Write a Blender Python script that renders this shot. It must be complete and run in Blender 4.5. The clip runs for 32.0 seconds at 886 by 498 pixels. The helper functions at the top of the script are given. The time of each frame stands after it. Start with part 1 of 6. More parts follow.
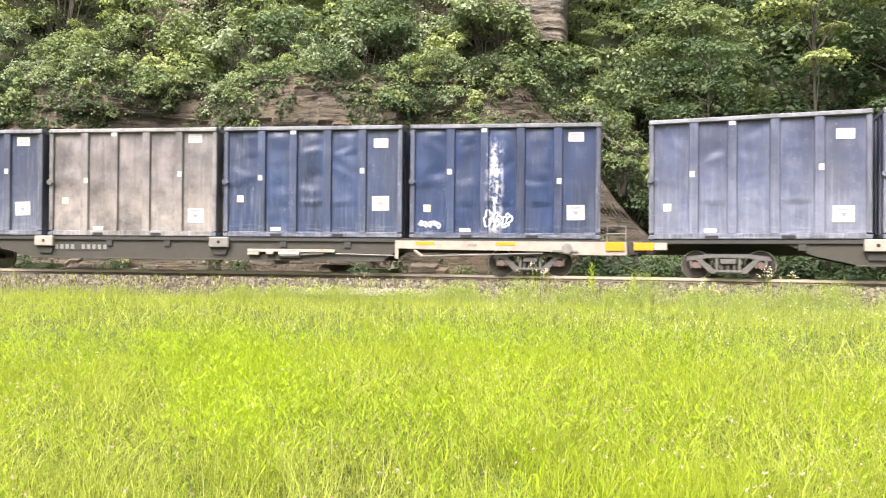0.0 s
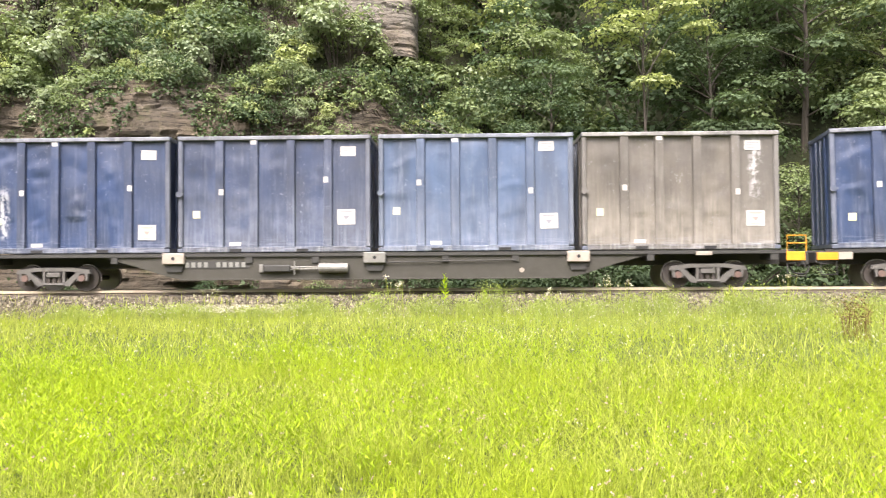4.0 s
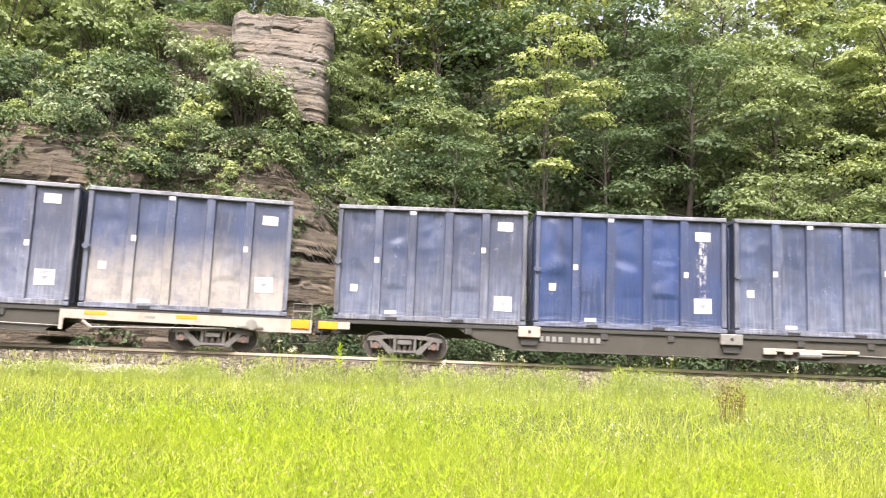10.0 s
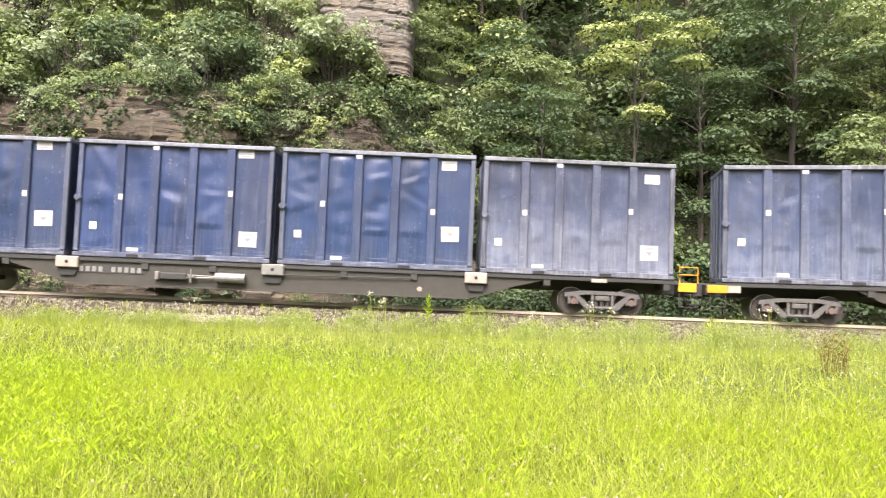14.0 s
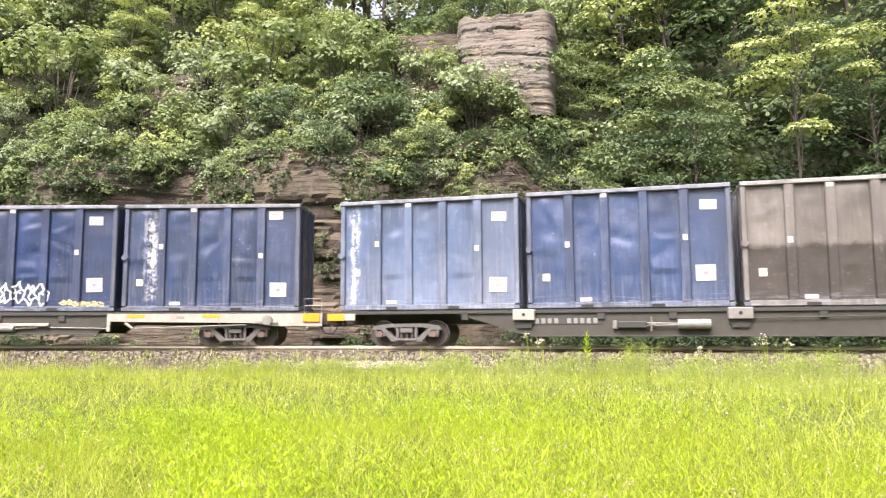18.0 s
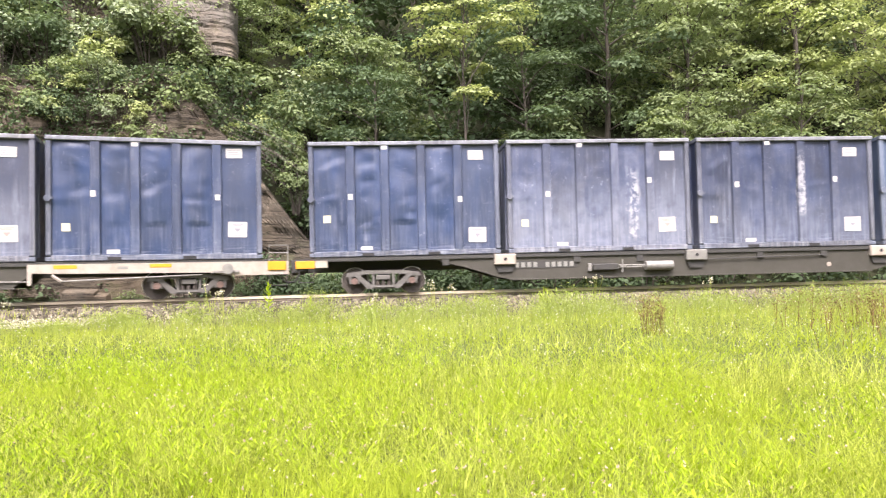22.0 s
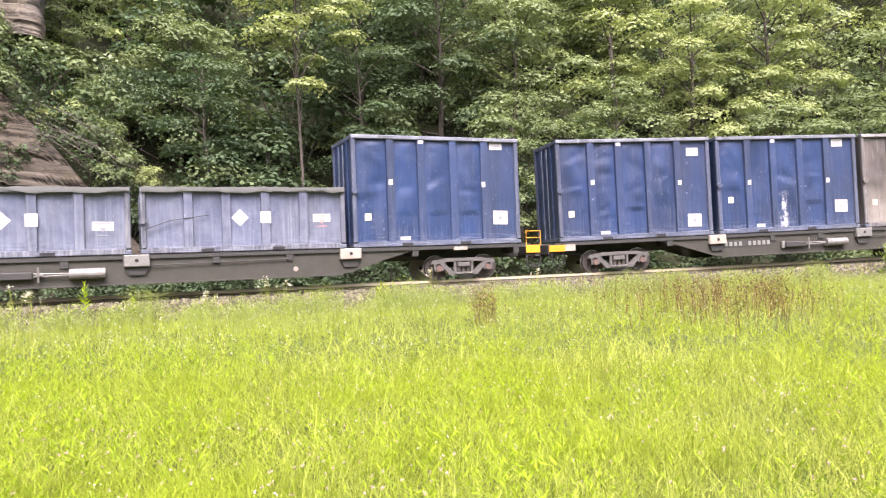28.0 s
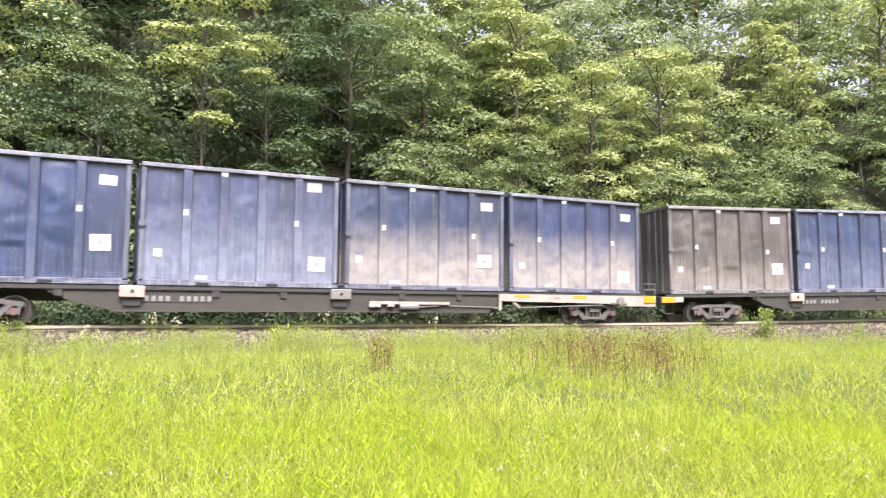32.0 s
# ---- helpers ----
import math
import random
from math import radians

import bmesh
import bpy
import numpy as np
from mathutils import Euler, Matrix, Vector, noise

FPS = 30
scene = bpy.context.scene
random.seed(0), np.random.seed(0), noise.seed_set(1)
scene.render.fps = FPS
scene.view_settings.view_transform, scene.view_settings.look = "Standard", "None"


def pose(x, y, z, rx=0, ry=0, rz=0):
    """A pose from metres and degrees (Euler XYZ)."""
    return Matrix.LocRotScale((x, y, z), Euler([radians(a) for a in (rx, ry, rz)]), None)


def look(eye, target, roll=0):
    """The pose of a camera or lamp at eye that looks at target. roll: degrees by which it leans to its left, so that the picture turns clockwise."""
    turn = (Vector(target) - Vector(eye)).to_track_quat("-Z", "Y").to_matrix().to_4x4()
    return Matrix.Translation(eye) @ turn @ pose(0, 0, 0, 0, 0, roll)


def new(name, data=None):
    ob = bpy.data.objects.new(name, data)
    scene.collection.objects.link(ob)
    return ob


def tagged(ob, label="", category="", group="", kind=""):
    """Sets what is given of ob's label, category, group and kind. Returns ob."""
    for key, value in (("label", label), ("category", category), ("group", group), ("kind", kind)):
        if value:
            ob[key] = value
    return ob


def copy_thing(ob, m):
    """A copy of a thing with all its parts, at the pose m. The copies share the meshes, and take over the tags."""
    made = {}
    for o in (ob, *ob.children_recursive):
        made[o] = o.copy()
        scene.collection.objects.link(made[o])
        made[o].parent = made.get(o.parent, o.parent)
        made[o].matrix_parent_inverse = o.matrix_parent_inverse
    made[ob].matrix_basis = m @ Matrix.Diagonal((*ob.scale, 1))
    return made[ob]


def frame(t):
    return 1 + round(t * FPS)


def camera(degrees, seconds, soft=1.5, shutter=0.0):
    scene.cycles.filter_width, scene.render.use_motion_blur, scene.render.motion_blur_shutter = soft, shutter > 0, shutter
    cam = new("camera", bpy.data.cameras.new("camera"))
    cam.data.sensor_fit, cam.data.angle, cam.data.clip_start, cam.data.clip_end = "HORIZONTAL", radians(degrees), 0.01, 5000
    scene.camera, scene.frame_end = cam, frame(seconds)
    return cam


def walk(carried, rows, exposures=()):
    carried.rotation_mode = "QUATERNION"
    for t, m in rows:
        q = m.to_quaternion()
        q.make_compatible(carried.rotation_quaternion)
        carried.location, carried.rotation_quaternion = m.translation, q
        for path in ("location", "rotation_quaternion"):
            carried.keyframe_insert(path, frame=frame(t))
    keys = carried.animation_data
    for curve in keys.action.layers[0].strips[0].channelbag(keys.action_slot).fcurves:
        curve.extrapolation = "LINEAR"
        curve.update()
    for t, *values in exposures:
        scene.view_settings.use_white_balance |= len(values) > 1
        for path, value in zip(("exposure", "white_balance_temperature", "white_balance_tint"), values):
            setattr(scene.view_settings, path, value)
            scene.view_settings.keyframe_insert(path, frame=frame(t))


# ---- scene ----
cam = camera(61.57, 32.0, soft=1.15, shutter=0.12)
EYE = (0.0, 0.0, 0.345)
# seconds, yaw, pitch, roll of the hand-held camera
TURNS = [
    (0.0, 15.78, 1.09, -0.91),
    (0.5, 14.51, 1.45, -1.16),
    (1.0, 13.29, 1.98, -1.41),
    (1.5, 12.34, 2.58, -1.44),
    (2.0, 11.60, 3.00, -1.53),
    (2.5, 10.66, 3.07, -1.49),
    (3.0, 9.22, 2.91, -1.13),
    (3.5, 6.99, 2.35, -0.61),
    (4.0, 4.60, 2.21, 0.10),
    (4.5, 2.70, 1.74, 0.46),
    (6.5, 4.83, 2.71, -0.49),
    (7.0, 3.48, 3.48, -0.94),
    (7.5, 1.03, 4.12, -1.47),
    (8.0, -3.07, 4.57, -2.06),
    (8.5, -5.42, 5.13, -2.11),
    (9.0, -5.66, 6.15, -1.78),
    (9.5, -4.45, 7.47, -1.60),
    (10.0, -3.37, 7.71, -2.52),
    (10.5, -6.95, 5.80, -2.94),
    (11.0, -3.91, 3.99, -0.84),
    (11.5, 1.83, 3.25, 0.18),
    (12.0, 4.91, 3.38, -0.08),
    (12.5, 5.41, 3.73, -0.73),
    (13.0, 4.72, 3.85, -1.62),
    (13.5, 3.93, 3.70, -2.25),
    (15.5, 2.34, 4.25, -2.26),
    (16.0, 2.53, 4.89, -1.71),
    (16.5, 4.36, 6.47, -0.87),
    (17.0, 12.02, 8.39, -0.20),
    (17.5, 15.87, 8.31, -0.76),
    (18.0, 15.32, 6.59, -0.18),
    (18.5, 13.26, 3.80, 1.00),
    (19.0, 8.68, 2.73, 1.08),
    (19.5, 2.22, 2.89, -0.07),
    (20.0, -5.72, 3.87, -1.17),
    (20.5, -9.33, 3.86, 0.27),
    (21.0, -8.08, 3.43, 2.47),
    (21.5, -6.01, 3.11, 2.68),
    (22.0, -8.75, 2.51, 1.14),
    (22.5, -11.88, 2.37, -0.08),
    (23.0, -15.66, 2.79, -0.74),
    (23.5, -20.24, 3.63, -0.77),
    (24.0, -25.08, 4.63, -0.46),
    (24.5, -29.58, 5.23, 0.15),
    (25.0, -34.18, 4.66, 0.41),
    (25.5, -36.87, 3.33, 0.22),
    (27.5, -29.12, -0.08, 0.75),
    (28.0, -21.27, 1.71, 2.27),
    (28.5, -18.65, 3.70, 1.92),
    (29.0, -20.98, 4.67, 1.31),
    (29.5, -23.59, 4.66, 1.38),
    (30.0, -27.05, 3.57, 2.03),
    (30.2, -25.47, 2.22, 2.40),
    (30.5, -20.83, -0.12, 1.33),
    (31.0, -21.45, 0.82, -0.33),
    (31.5, -23.53, 2.51, -0.01),
    (32.0, -29.06, 5.17, -0.37),
]
PATH = [(t, pose(EYE[0], EYE[1], EYE[2], 90 + p, r, y)) for t, y, p, r in TURNS]
walk(cam, PATH, exposures=[(0, 1.57, 6500, 18), (8, 1.58, 6500, 19), (10, 1.66, 6500, 20), (11.2, 1.60, 6500, 20), (16, 1.60, 6480, 21), (17.2, 1.70, 6460, 22), (18.6, 1.62, 6450, 22), (23.5, 1.58, 6300, 23), (25, 1.51, 6000, 38), (26, 1.51, 6000, 38), (28, 1.58, 6250, 28), (32, 1.56, 6150, 25)])

# ---------------------------------------------------------------- light
world = bpy.data.worlds.new("overcast_sky")
scene.world = world
world.use_nodes = True
wn = world.node_tree
sky = wn.nodes.new("ShaderNodeTexSky")
sky.sky_type = "NISHITA"
sky.sun_disc = False
sky.sun_elevation = radians(55)
sky.sun_rotation = radians(194)
sky.air_density = 1.0
sky.dust_density = 6.0
sky.ozone_density = 1.0
wn.nodes["Background"].inputs[1].default_value = 0.15
haze = wn.nodes.new("ShaderNodeHueSaturation")
haze.inputs["Saturation"].default_value = 0.42
wn.links.new(sky.outputs[0], haze.inputs["Color"])
wn.links.new(haze.outputs[0], wn.nodes["Background"].inputs[0])
SUN_AZ, SUN_EL = radians(194), radians(55)
sun = new("sun", bpy.data.lights.new("sun", "SUN"))
sun.matrix_basis = look((0, 0, 60), (-60 * math.cos(SUN_EL) * math.sin(SUN_AZ), -60 * math.cos(SUN_EL) * math.cos(SUN_AZ), 60 - 60 * math.sin(SUN_EL)))
sun.data.energy = 3.5
sun.data.angle = radians(30)
sun.data.color = (1.0, 0.95, 0.86)

# ---------------------------------------------------------------- materials
class Nodes:
    """A small builder for node materials."""
    def __init__(self, name):
        self.mat = bpy.data.materials.new(name)
        self.mat.use_nodes = True
        self.t = self.mat.node_tree
        self.out = self.t.nodes["Material Output"]
        self.bsdf = self.t.nodes["Principled BSDF"]

    def put(self, socket, value):
        if isinstance(value, bpy.types.NodeSocket):
            self.t.links.new(value, socket)
        elif value is not None:
            if isinstance(value, (tuple, list)) and len(value) == 3 and socket.type == "RGBA":
                value = (*value, 1)
            socket.default_value = value

    def node(self, kind):
        return self.t.nodes.new(kind)

    def coord(self, scale=(1, 1, 1), shift=(0, 0, 0)):
        c = self.node("ShaderNodeTexCoord")
        m = self.node("ShaderNodeMapping")
        self.put(m.inputs[0], c.outputs["Object"])
        self.put(m.inputs[1], shift)
        self.put(m.inputs[3], scale)
        return m.outputs[0]

    def axis(self, which, shift=0.0):
        c = self.node("ShaderNodeTexCoord")
        s = self.node("ShaderNodeSeparateXYZ")
        self.put(s.inputs[0], c.outputs["Object"])
        return s.outputs[which]

    def noise(self, scale, vec=None, detail=4.0, rough=0.55, distort=0.0):
        n = self.node("ShaderNodeTexNoise")
        if vec is not None:
            self.put(n.inputs["Vector"], vec)
        self.put(n.inputs["Scale"], scale)
        self.put(n.inputs["Detail"], detail)
        self.put(n.inputs["Roughness"], rough)
        self.put(n.inputs["Distortion"], distort)
        return n.outputs[0]

    def ramp(self, fac, a, b, lo=0.0, hi=1.0):
        n = self.node("ShaderNodeMapRange")
        for i, v in enumerate((fac, a, b, lo, hi)):
            self.put(n.inputs[i], v)
        return n.outputs[0]

    def math(self, op, a, b=0.0):
        n = self.node("ShaderNodeMath")
        n.operation = op
        self.put(n.inputs[0], a)
        self.put(n.inputs[1], b)
        return n.outputs[0]

    def mix(self, fac, a, b, how="MIX"):
        n = self.node("ShaderNodeMix")
        n.data_type, n.blend_type = "RGBA", how
        self.put(n.inputs[0], fac)
        self.put(n.inputs[6], a)
        self.put(n.inputs[7], b)
        return n.outputs[2]

    def bump(self, height, strength=0.3, distance=0.02):
        n = self.node("ShaderNodeBump")
        self.put(n.inputs["Strength"], strength)
        self.put(n.inputs["Distance"], distance)
        self.put(n.inputs["Height"], height)
        self.put(self.bsdf.inputs["Normal"], n.outputs[0])

    def island(self):
        return self.node("ShaderNodeNewGeometry").outputs["Random Per Island"]

    def who(self):
        return self.node("ShaderNodeObjectInfo").outputs["Random"]

    def done(self, color=None, rough=None, metal=None, spec=None):
        self.put(self.bsdf.inputs["Base Color"], color)
        self.put(self.bsdf.inputs["Roughness"], rough)
        self.put(self.bsdf.inputs["Metallic"], metal)
        self.put(self.bsdf.inputs["Specular IOR Level"], spec)
        return self.mat


def paint(name, blue, chalk=0.3, dust=0.2, dusty=(0.5, 0.49, 0.46), grime=0.3, rust=0.15, seed=0.0, low=0.0, lowz=1.4, dark=0.0, stain=None):
    """Weathered container paint. chalk: bleached patches, dust: pale runs down the side, low: pale crust on the lower part
    up to lowz, stain: a flaking white patch (middle, half width, foot, head, strength)."""
    n = Nodes(name)
    v = n.coord(shift=(seed * 7.3, seed * 3.1, seed * 1.7))
    tall = n.coord(scale=(1.0, 1.0, 0.28), shift=(seed * 4.1, 0, seed * 2.9))
    thin = n.coord(scale=(4.0, 4.0, 0.3), shift=(seed * 5.1, 0, seed * 2.0))
    big = n.noise(0.9, tall, 4, 0.55, 0.3)
    mid = n.noise(2.1, v, 6, 0.65, 0.4)
    fine = n.noise(13, v, 6, 0.7)
    run = n.noise(1.9, thin, 6, 0.62)
    spots = n.noise(6.5, v, 8, 0.75)
    pale = tuple(min(0.8, c * 0.9 + 0.055) for c in blue)
    deep = tuple(c * 0.55 + 0.006 for c in blue)
    col = n.mix(n.ramp(big, 0.36, 0.62), deep, blue)
    # flat end field: the sky it reflects is mixed into the colour as grey
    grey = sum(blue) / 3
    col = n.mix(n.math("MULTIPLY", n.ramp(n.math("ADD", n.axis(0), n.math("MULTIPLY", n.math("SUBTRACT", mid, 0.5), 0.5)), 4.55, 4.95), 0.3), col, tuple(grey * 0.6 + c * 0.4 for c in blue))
    col = n.mix(n.math("MULTIPLY", n.ramp(n.math("ADD", n.math("MULTIPLY", n.math("ADD", big, run), 0.32), n.math("MULTIPLY", mid, 0.36)), 0.56 - 0.12 * chalk, 0.66 - 0.08 * chalk), min(0.9, 0.15 + chalk)), col, pale)
    col = n.mix(n.math("MULTIPLY", n.math("MULTIPLY", n.ramp(run, 0.52, 0.72), n.ramp(big, 0.62 - 0.3 * dust, 0.40 - 0.2 * dust)), min(0.85, dust * 1.1)), col, dusty)
    hair = n.noise(2.6, n.coord(scale=(6.0, 6.0, 0.22), shift=(seed * 3.3, 0, seed)), 5, 0.6)
    foot = n.ramp(n.math("ADD", n.axis(2), n.math("MULTIPLY", n.math("SUBTRACT", big, 0.5), 2.5)), 2.3, 0.2)
    col = n.mix(n.math("MULTIPLY", n.math("MULTIPLY", n.ramp(hair, 0.48, 0.66), foot), 0.06 + 0.65 * dust), col, dusty)
    drip = n.noise(2.2, n.coord(scale=(5.0, 5.0, 0.16), shift=(seed * 6.1, 0, seed * 1.3)), 4, 0.6)
    col = n.mix(n.math("MULTIPLY", n.ramp(drip, 0.56, 0.72), 0.12 + 0.5 * grime), col, tuple(c * 0.6 for c in deep))
    if low > 0:
        edge = n.math("ADD", n.axis(2), n.math("MULTIPLY", n.math("SUBTRACT", n.math("ADD", n.math("MULTIPLY", run, 0.6), n.math("MULTIPLY", big, 0.6)), 0.6), 2.0))
        f = n.ramp(edge, lowz, lowz * 0.35, 0.0, low)
        col = n.mix(n.math("MULTIPLY", f, n.ramp(mid, 0.28, 0.55, 0.45, 1.0)), col, dusty)
    if dark > 0:
        edge = n.math("ADD", n.axis(2), n.math("MULTIPLY", n.math("SUBTRACT", mid, 0.5), 0.45))
        col = n.mix(n.ramp(edge, 1.80, 1.68, 0.0, dark), col, (0.03, 0.025, 0.021))
    if stain:
        x0, half, foot, head, much = stain
        side = n.math("ABSOLUTE", n.math("ADD", n.math("SUBTRACT", n.axis(0), x0), n.math("MULTIPLY", n.math("SUBTRACT", mid, 0.5), 0.5)))
        m = n.math("MULTIPLY", n.ramp(side, half * 0.7, half * 0.2), n.math("MULTIPLY", n.ramp(n.axis(2), foot, foot + 0.2), n.ramp(n.axis(2), head, head - 0.5)))
        col = n.mix(n.math("MULTIPLY", m, n.ramp(n.math("ADD", n.math("MULTIPLY", run, 0.45), n.math("MULTIPLY", spots, 0.55)), 0.475, 0.53, 0.0, much * 0.8)), col, (0.5, 0.5, 0.51))
    flecks = n.noise(11, n.coord(scale=(1, 1, 0.6), shift=(seed * 2.3, 0, seed)), 5, 0.8)
    col = n.mix(n.math("MULTIPLY", n.ramp(flecks, 0.6, 0.68, 0.0, 0.45), n.ramp(n.noise(0.8, v, 4, 0.6), 0.47, 0.62)), col, (0.42, 0.44, 0.5))
    col = n.mix(n.ramp(spots, 0.6, 0.7, 0.0, 0.4), col, tuple(min(0.7, c + 0.12) for c in blue))
    scratch = n.noise(3.0, n.coord(scale=(0.5, 0.5, 6.0), shift=(seed, 0, seed * 3)), 6, 0.75)
    col = n.mix(n.math("MULTIPLY", n.ramp(n.axis(2), 0.5, 0.12), n.ramp(scratch, 0.5, 0.6, 0.0, 0.32)), col, (0.34, 0.36, 0.42))
    col = n.mix(n.math("MULTIPLY", n.ramp(fine, 0.60, 0.70), rust), col, (0.15, 0.08, 0.05))
    col = n.mix(n.math("MULTIPLY", n.ramp(n.noise(0.9, v, 5, 0.65), 0.46, 0.72), grime), col, (0.045, 0.043, 0.045))
    n.bump(n.math("ADD", n.math("MULTIPLY", mid, 1.0), n.math("MULTIPLY", fine, 0.25)), 0.35, 0.03)
    return n.done(col, n.ramp(mid, 0.3, 0.7, 0.3, 0.52), 0.0, 0.5)


def plain(name, color, rough=0.6, metal=0.0, vary=0.25, scale=6.0, dirt=(0.05, 0.045, 0.04), bump=0.2):
    n = Nodes(name)
    v = n.coord()
    a = n.noise(scale, v, 5, 0.6)
    b = n.noise(scale * 5, v, 4, 0.7)
    col = n.mix(n.math("MULTIPLY", n.ramp(a, 0.4, 0.75), vary), color, dirt)
    col = n.mix(n.math("MULTIPLY", n.ramp(b, 0.5, 0.8), vary * 0.6), col, tuple(min(0.9, c * 1.25 + 0.02) for c in color))
    if bump:
        n.bump(b, bump, 0.01)
    return n.done(col, rough, metal)


def leafy(name, a, b, c, glow=0.36, rough=0.55, by_object=True, scale=0.25, spread=0.22):
    """Leaves and blades: thin, lit from both sides."""
    n = Nodes(name)
    r = n.island()
    col = n.mix(n.ramp(r, 0.0, 1.0, spread, 1.0 - spread), a, b)
    col = n.mix(n.ramp(n.noise(scale, n.coord(), 3), 0.38, 0.66), col, c)
    if by_object:
        col = n.mix(n.math("MULTIPLY", n.who(), 0.55), col, c)
    d = n.node("ShaderNodeBsdfTranslucent")
    n.put(d.inputs[0], n.mix(1.0, col, (1.08, 1.12, 0.68), "MULTIPLY"))
    n.done(col, rough + 0.1, 0.0, 0.14)
    m = n.node("ShaderNodeMixShader")
    n.put(m.inputs[0], glow)
    n.put(m.inputs[1], n.bsdf.outputs[0])
    n.put(m.inputs[2], d.outputs[0])
    n.put(n.out.inputs[0], m.outputs[0])
    return n.mat


def rocky(name, a, b, c, scale=1.0, cracks=0.35):
    n = Nodes(name)
    iso = n.coord()
    bent = n.node("ShaderNodeMix")
    bent.data_type = "VECTOR"
    n.put(bent.inputs[0], 0.12)
    n.put(bent.inputs[4], iso)
    w = n.node("ShaderNodeTexNoise")
    n.put(w.inputs["Vector"], iso)
    n.put(w.inputs["Scale"], 0.7)
    n.put(bent.inputs[5], w.outputs[1])
    flat = n.node("ShaderNodeMapping")
    n.put(flat.inputs[0], bent.outputs[1])
    n.put(flat.inputs[3], (0.55 * scale, 0.55 * scale, 4.2 * scale))
    cell = n.node("ShaderNodeTexVoronoi")
    cell.feature = "DISTANCE_TO_EDGE"
    n.put(cell.inputs["Vector"], flat.outputs[0])
    n.put(cell.inputs["Scale"], 1.0)
    v = n.coord(scale=(0.4, 0.4, 2.6))
    bands = n.noise(1.3 * scale, v, 6, 0.65, 0.6)
    patch = n.noise(0.45 * scale, iso, 5, 0.6)
    fine = n.noise(7 * scale, iso, 8, 0.7)
    col = n.mix(n.ramp(bands, 0.3, 0.7), a, b)
    col = n.mix(n.math("MULTIPLY", n.ramp(patch, 0.45, 0.7), 0.7), col, c)
    col = n.mix(n.math("MULTIPLY", n.ramp(fine, 0.5, 0.75), 0.45), col, tuple(x * 0.4 for x in a))
    col = n.mix(n.ramp(cell.outputs[0], 0.03, 0.0, 0.0, 0.85 * cracks), col, (0.025, 0.022, 0.02))
    # thin undercuts between beds, their dark shade put into the colour
    thin = n.noise(1.0, n.coord(scale=(0.22 * scale, 0.22 * scale, 5.5 * scale)), 5, 0.6, 0.25)
    seam = n.math("MULTIPLY", n.ramp(n.math("ABSOLUTE", n.math("SUBTRACT", thin, 0.5)), 0.022, 0.004), n.ramp(patch, 0.3, 0.55, 0.35, 1.0))
    col = n.mix(n.math("MULTIPLY", seam, 0.85), col, (0.02, 0.017, 0.014))
    moss = n.noise(0.9, iso, 6, 0.7)
    col = n.mix(n.math("MULTIPLY", n.ramp(moss, 0.57, 0.7), 0.5), col, (0.06, 0.08, 0.03))
    n.bump(n.math("SUBTRACT", n.math("ADD", bands, fine), seam), 0.7, 0.1)
    return n.done(col, 0.85, 0.0, 0.2)


def soil(name, a, b, c, scale=0.6):
    n = Nodes(name)
    v = n.coord()
    col = n.mix(n.ramp(n.noise(scale, v, 5), 0.35, 0.65), a, b)
    col = n.mix(n.math("MULTIPLY", n.ramp(n.noise(scale * 9, v, 6, 0.7), 0.45, 0.7), 0.7), col, c)
    n.bump(n.noise(scale * 14, v, 6, 0.7), 0.6, 0.05)
    return n.done(col, 0.95, 0.0, 0.1)


def stone_mat():
    n = Nodes("ballast_stone")
    r = n.island()
    col = n.mix(r, (0.03, 0.026, 0.017), (0.21, 0.185, 0.13))
    col = n.mix(n.ramp(n.noise(9, n.coord(), 4), 0.5, 0.75, 0, 0.6), col, (0.10, 0.07, 0.045))
    n.bump(n.noise(40, n.coord(), 4), 0.4, 0.01)
    return n.done(col, 0.9)


M_SOIL = soil("meadow_soil", (0.06, 0.075, 0.018), (0.085, 0.11, 0.024), (0.035, 0.035, 0.015))
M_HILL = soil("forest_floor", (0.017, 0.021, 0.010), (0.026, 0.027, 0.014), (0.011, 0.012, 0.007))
M_BALLAST = soil("ballast_bed", (0.06, 0.052, 0.034), (0.09, 0.078, 0.05), (0.025, 0.021, 0.013), 3.0)
M_STONE = stone_mat()
M_RAILTOP = plain("worn_rail_steel", (0.37, 0.32, 0.235), 0.6, 0.0, 0.35, 2.5, (0.2, 0.15, 0.1))
M_RAIL = plain("rusty_rail_steel", (0.10, 0.08, 0.055), 0.8, 0.2, 0.5, 8)
M_TIE = plain("weathered_tie", (0.10, 0.085, 0.07), 0.9, 0, 0.5, 5)
M_ROCK = rocky("cliff_rock", (0.125, 0.105, 0.078), (0.055, 0.048, 0.038), (0.175, 0.135, 0.092))
M_ROCK_PALE = rocky("pale_sandstone", (0.19, 0.172, 0.145), (0.095, 0.086, 0.073), (0.19, 0.15, 0.108), 1.2)
M_DARK = plain("dark_underframe", (0.03, 0.03, 0.028), 0.75, 0.1, 0.5, 4)
M_SILL = plain("grey_green_sill", (0.031, 0.029, 0.021), 0.7, 0.0, 0.5, 2.5)
M_CREAM = plain("cream_frame_paint", (0.29, 0.257, 0.22), 0.6, 0.0, 0.55, 3, (0.16, 0.12, 0.085))
M_STEEL = plain("dull_bare_steel", (0.2, 0.195, 0.18), 0.55, 0.35, 0.4, 6)
M_BOGIE = plain("dusty_bogie_casting", (0.09, 0.086, 0.078), 0.75, 0.1, 0.5, 5)
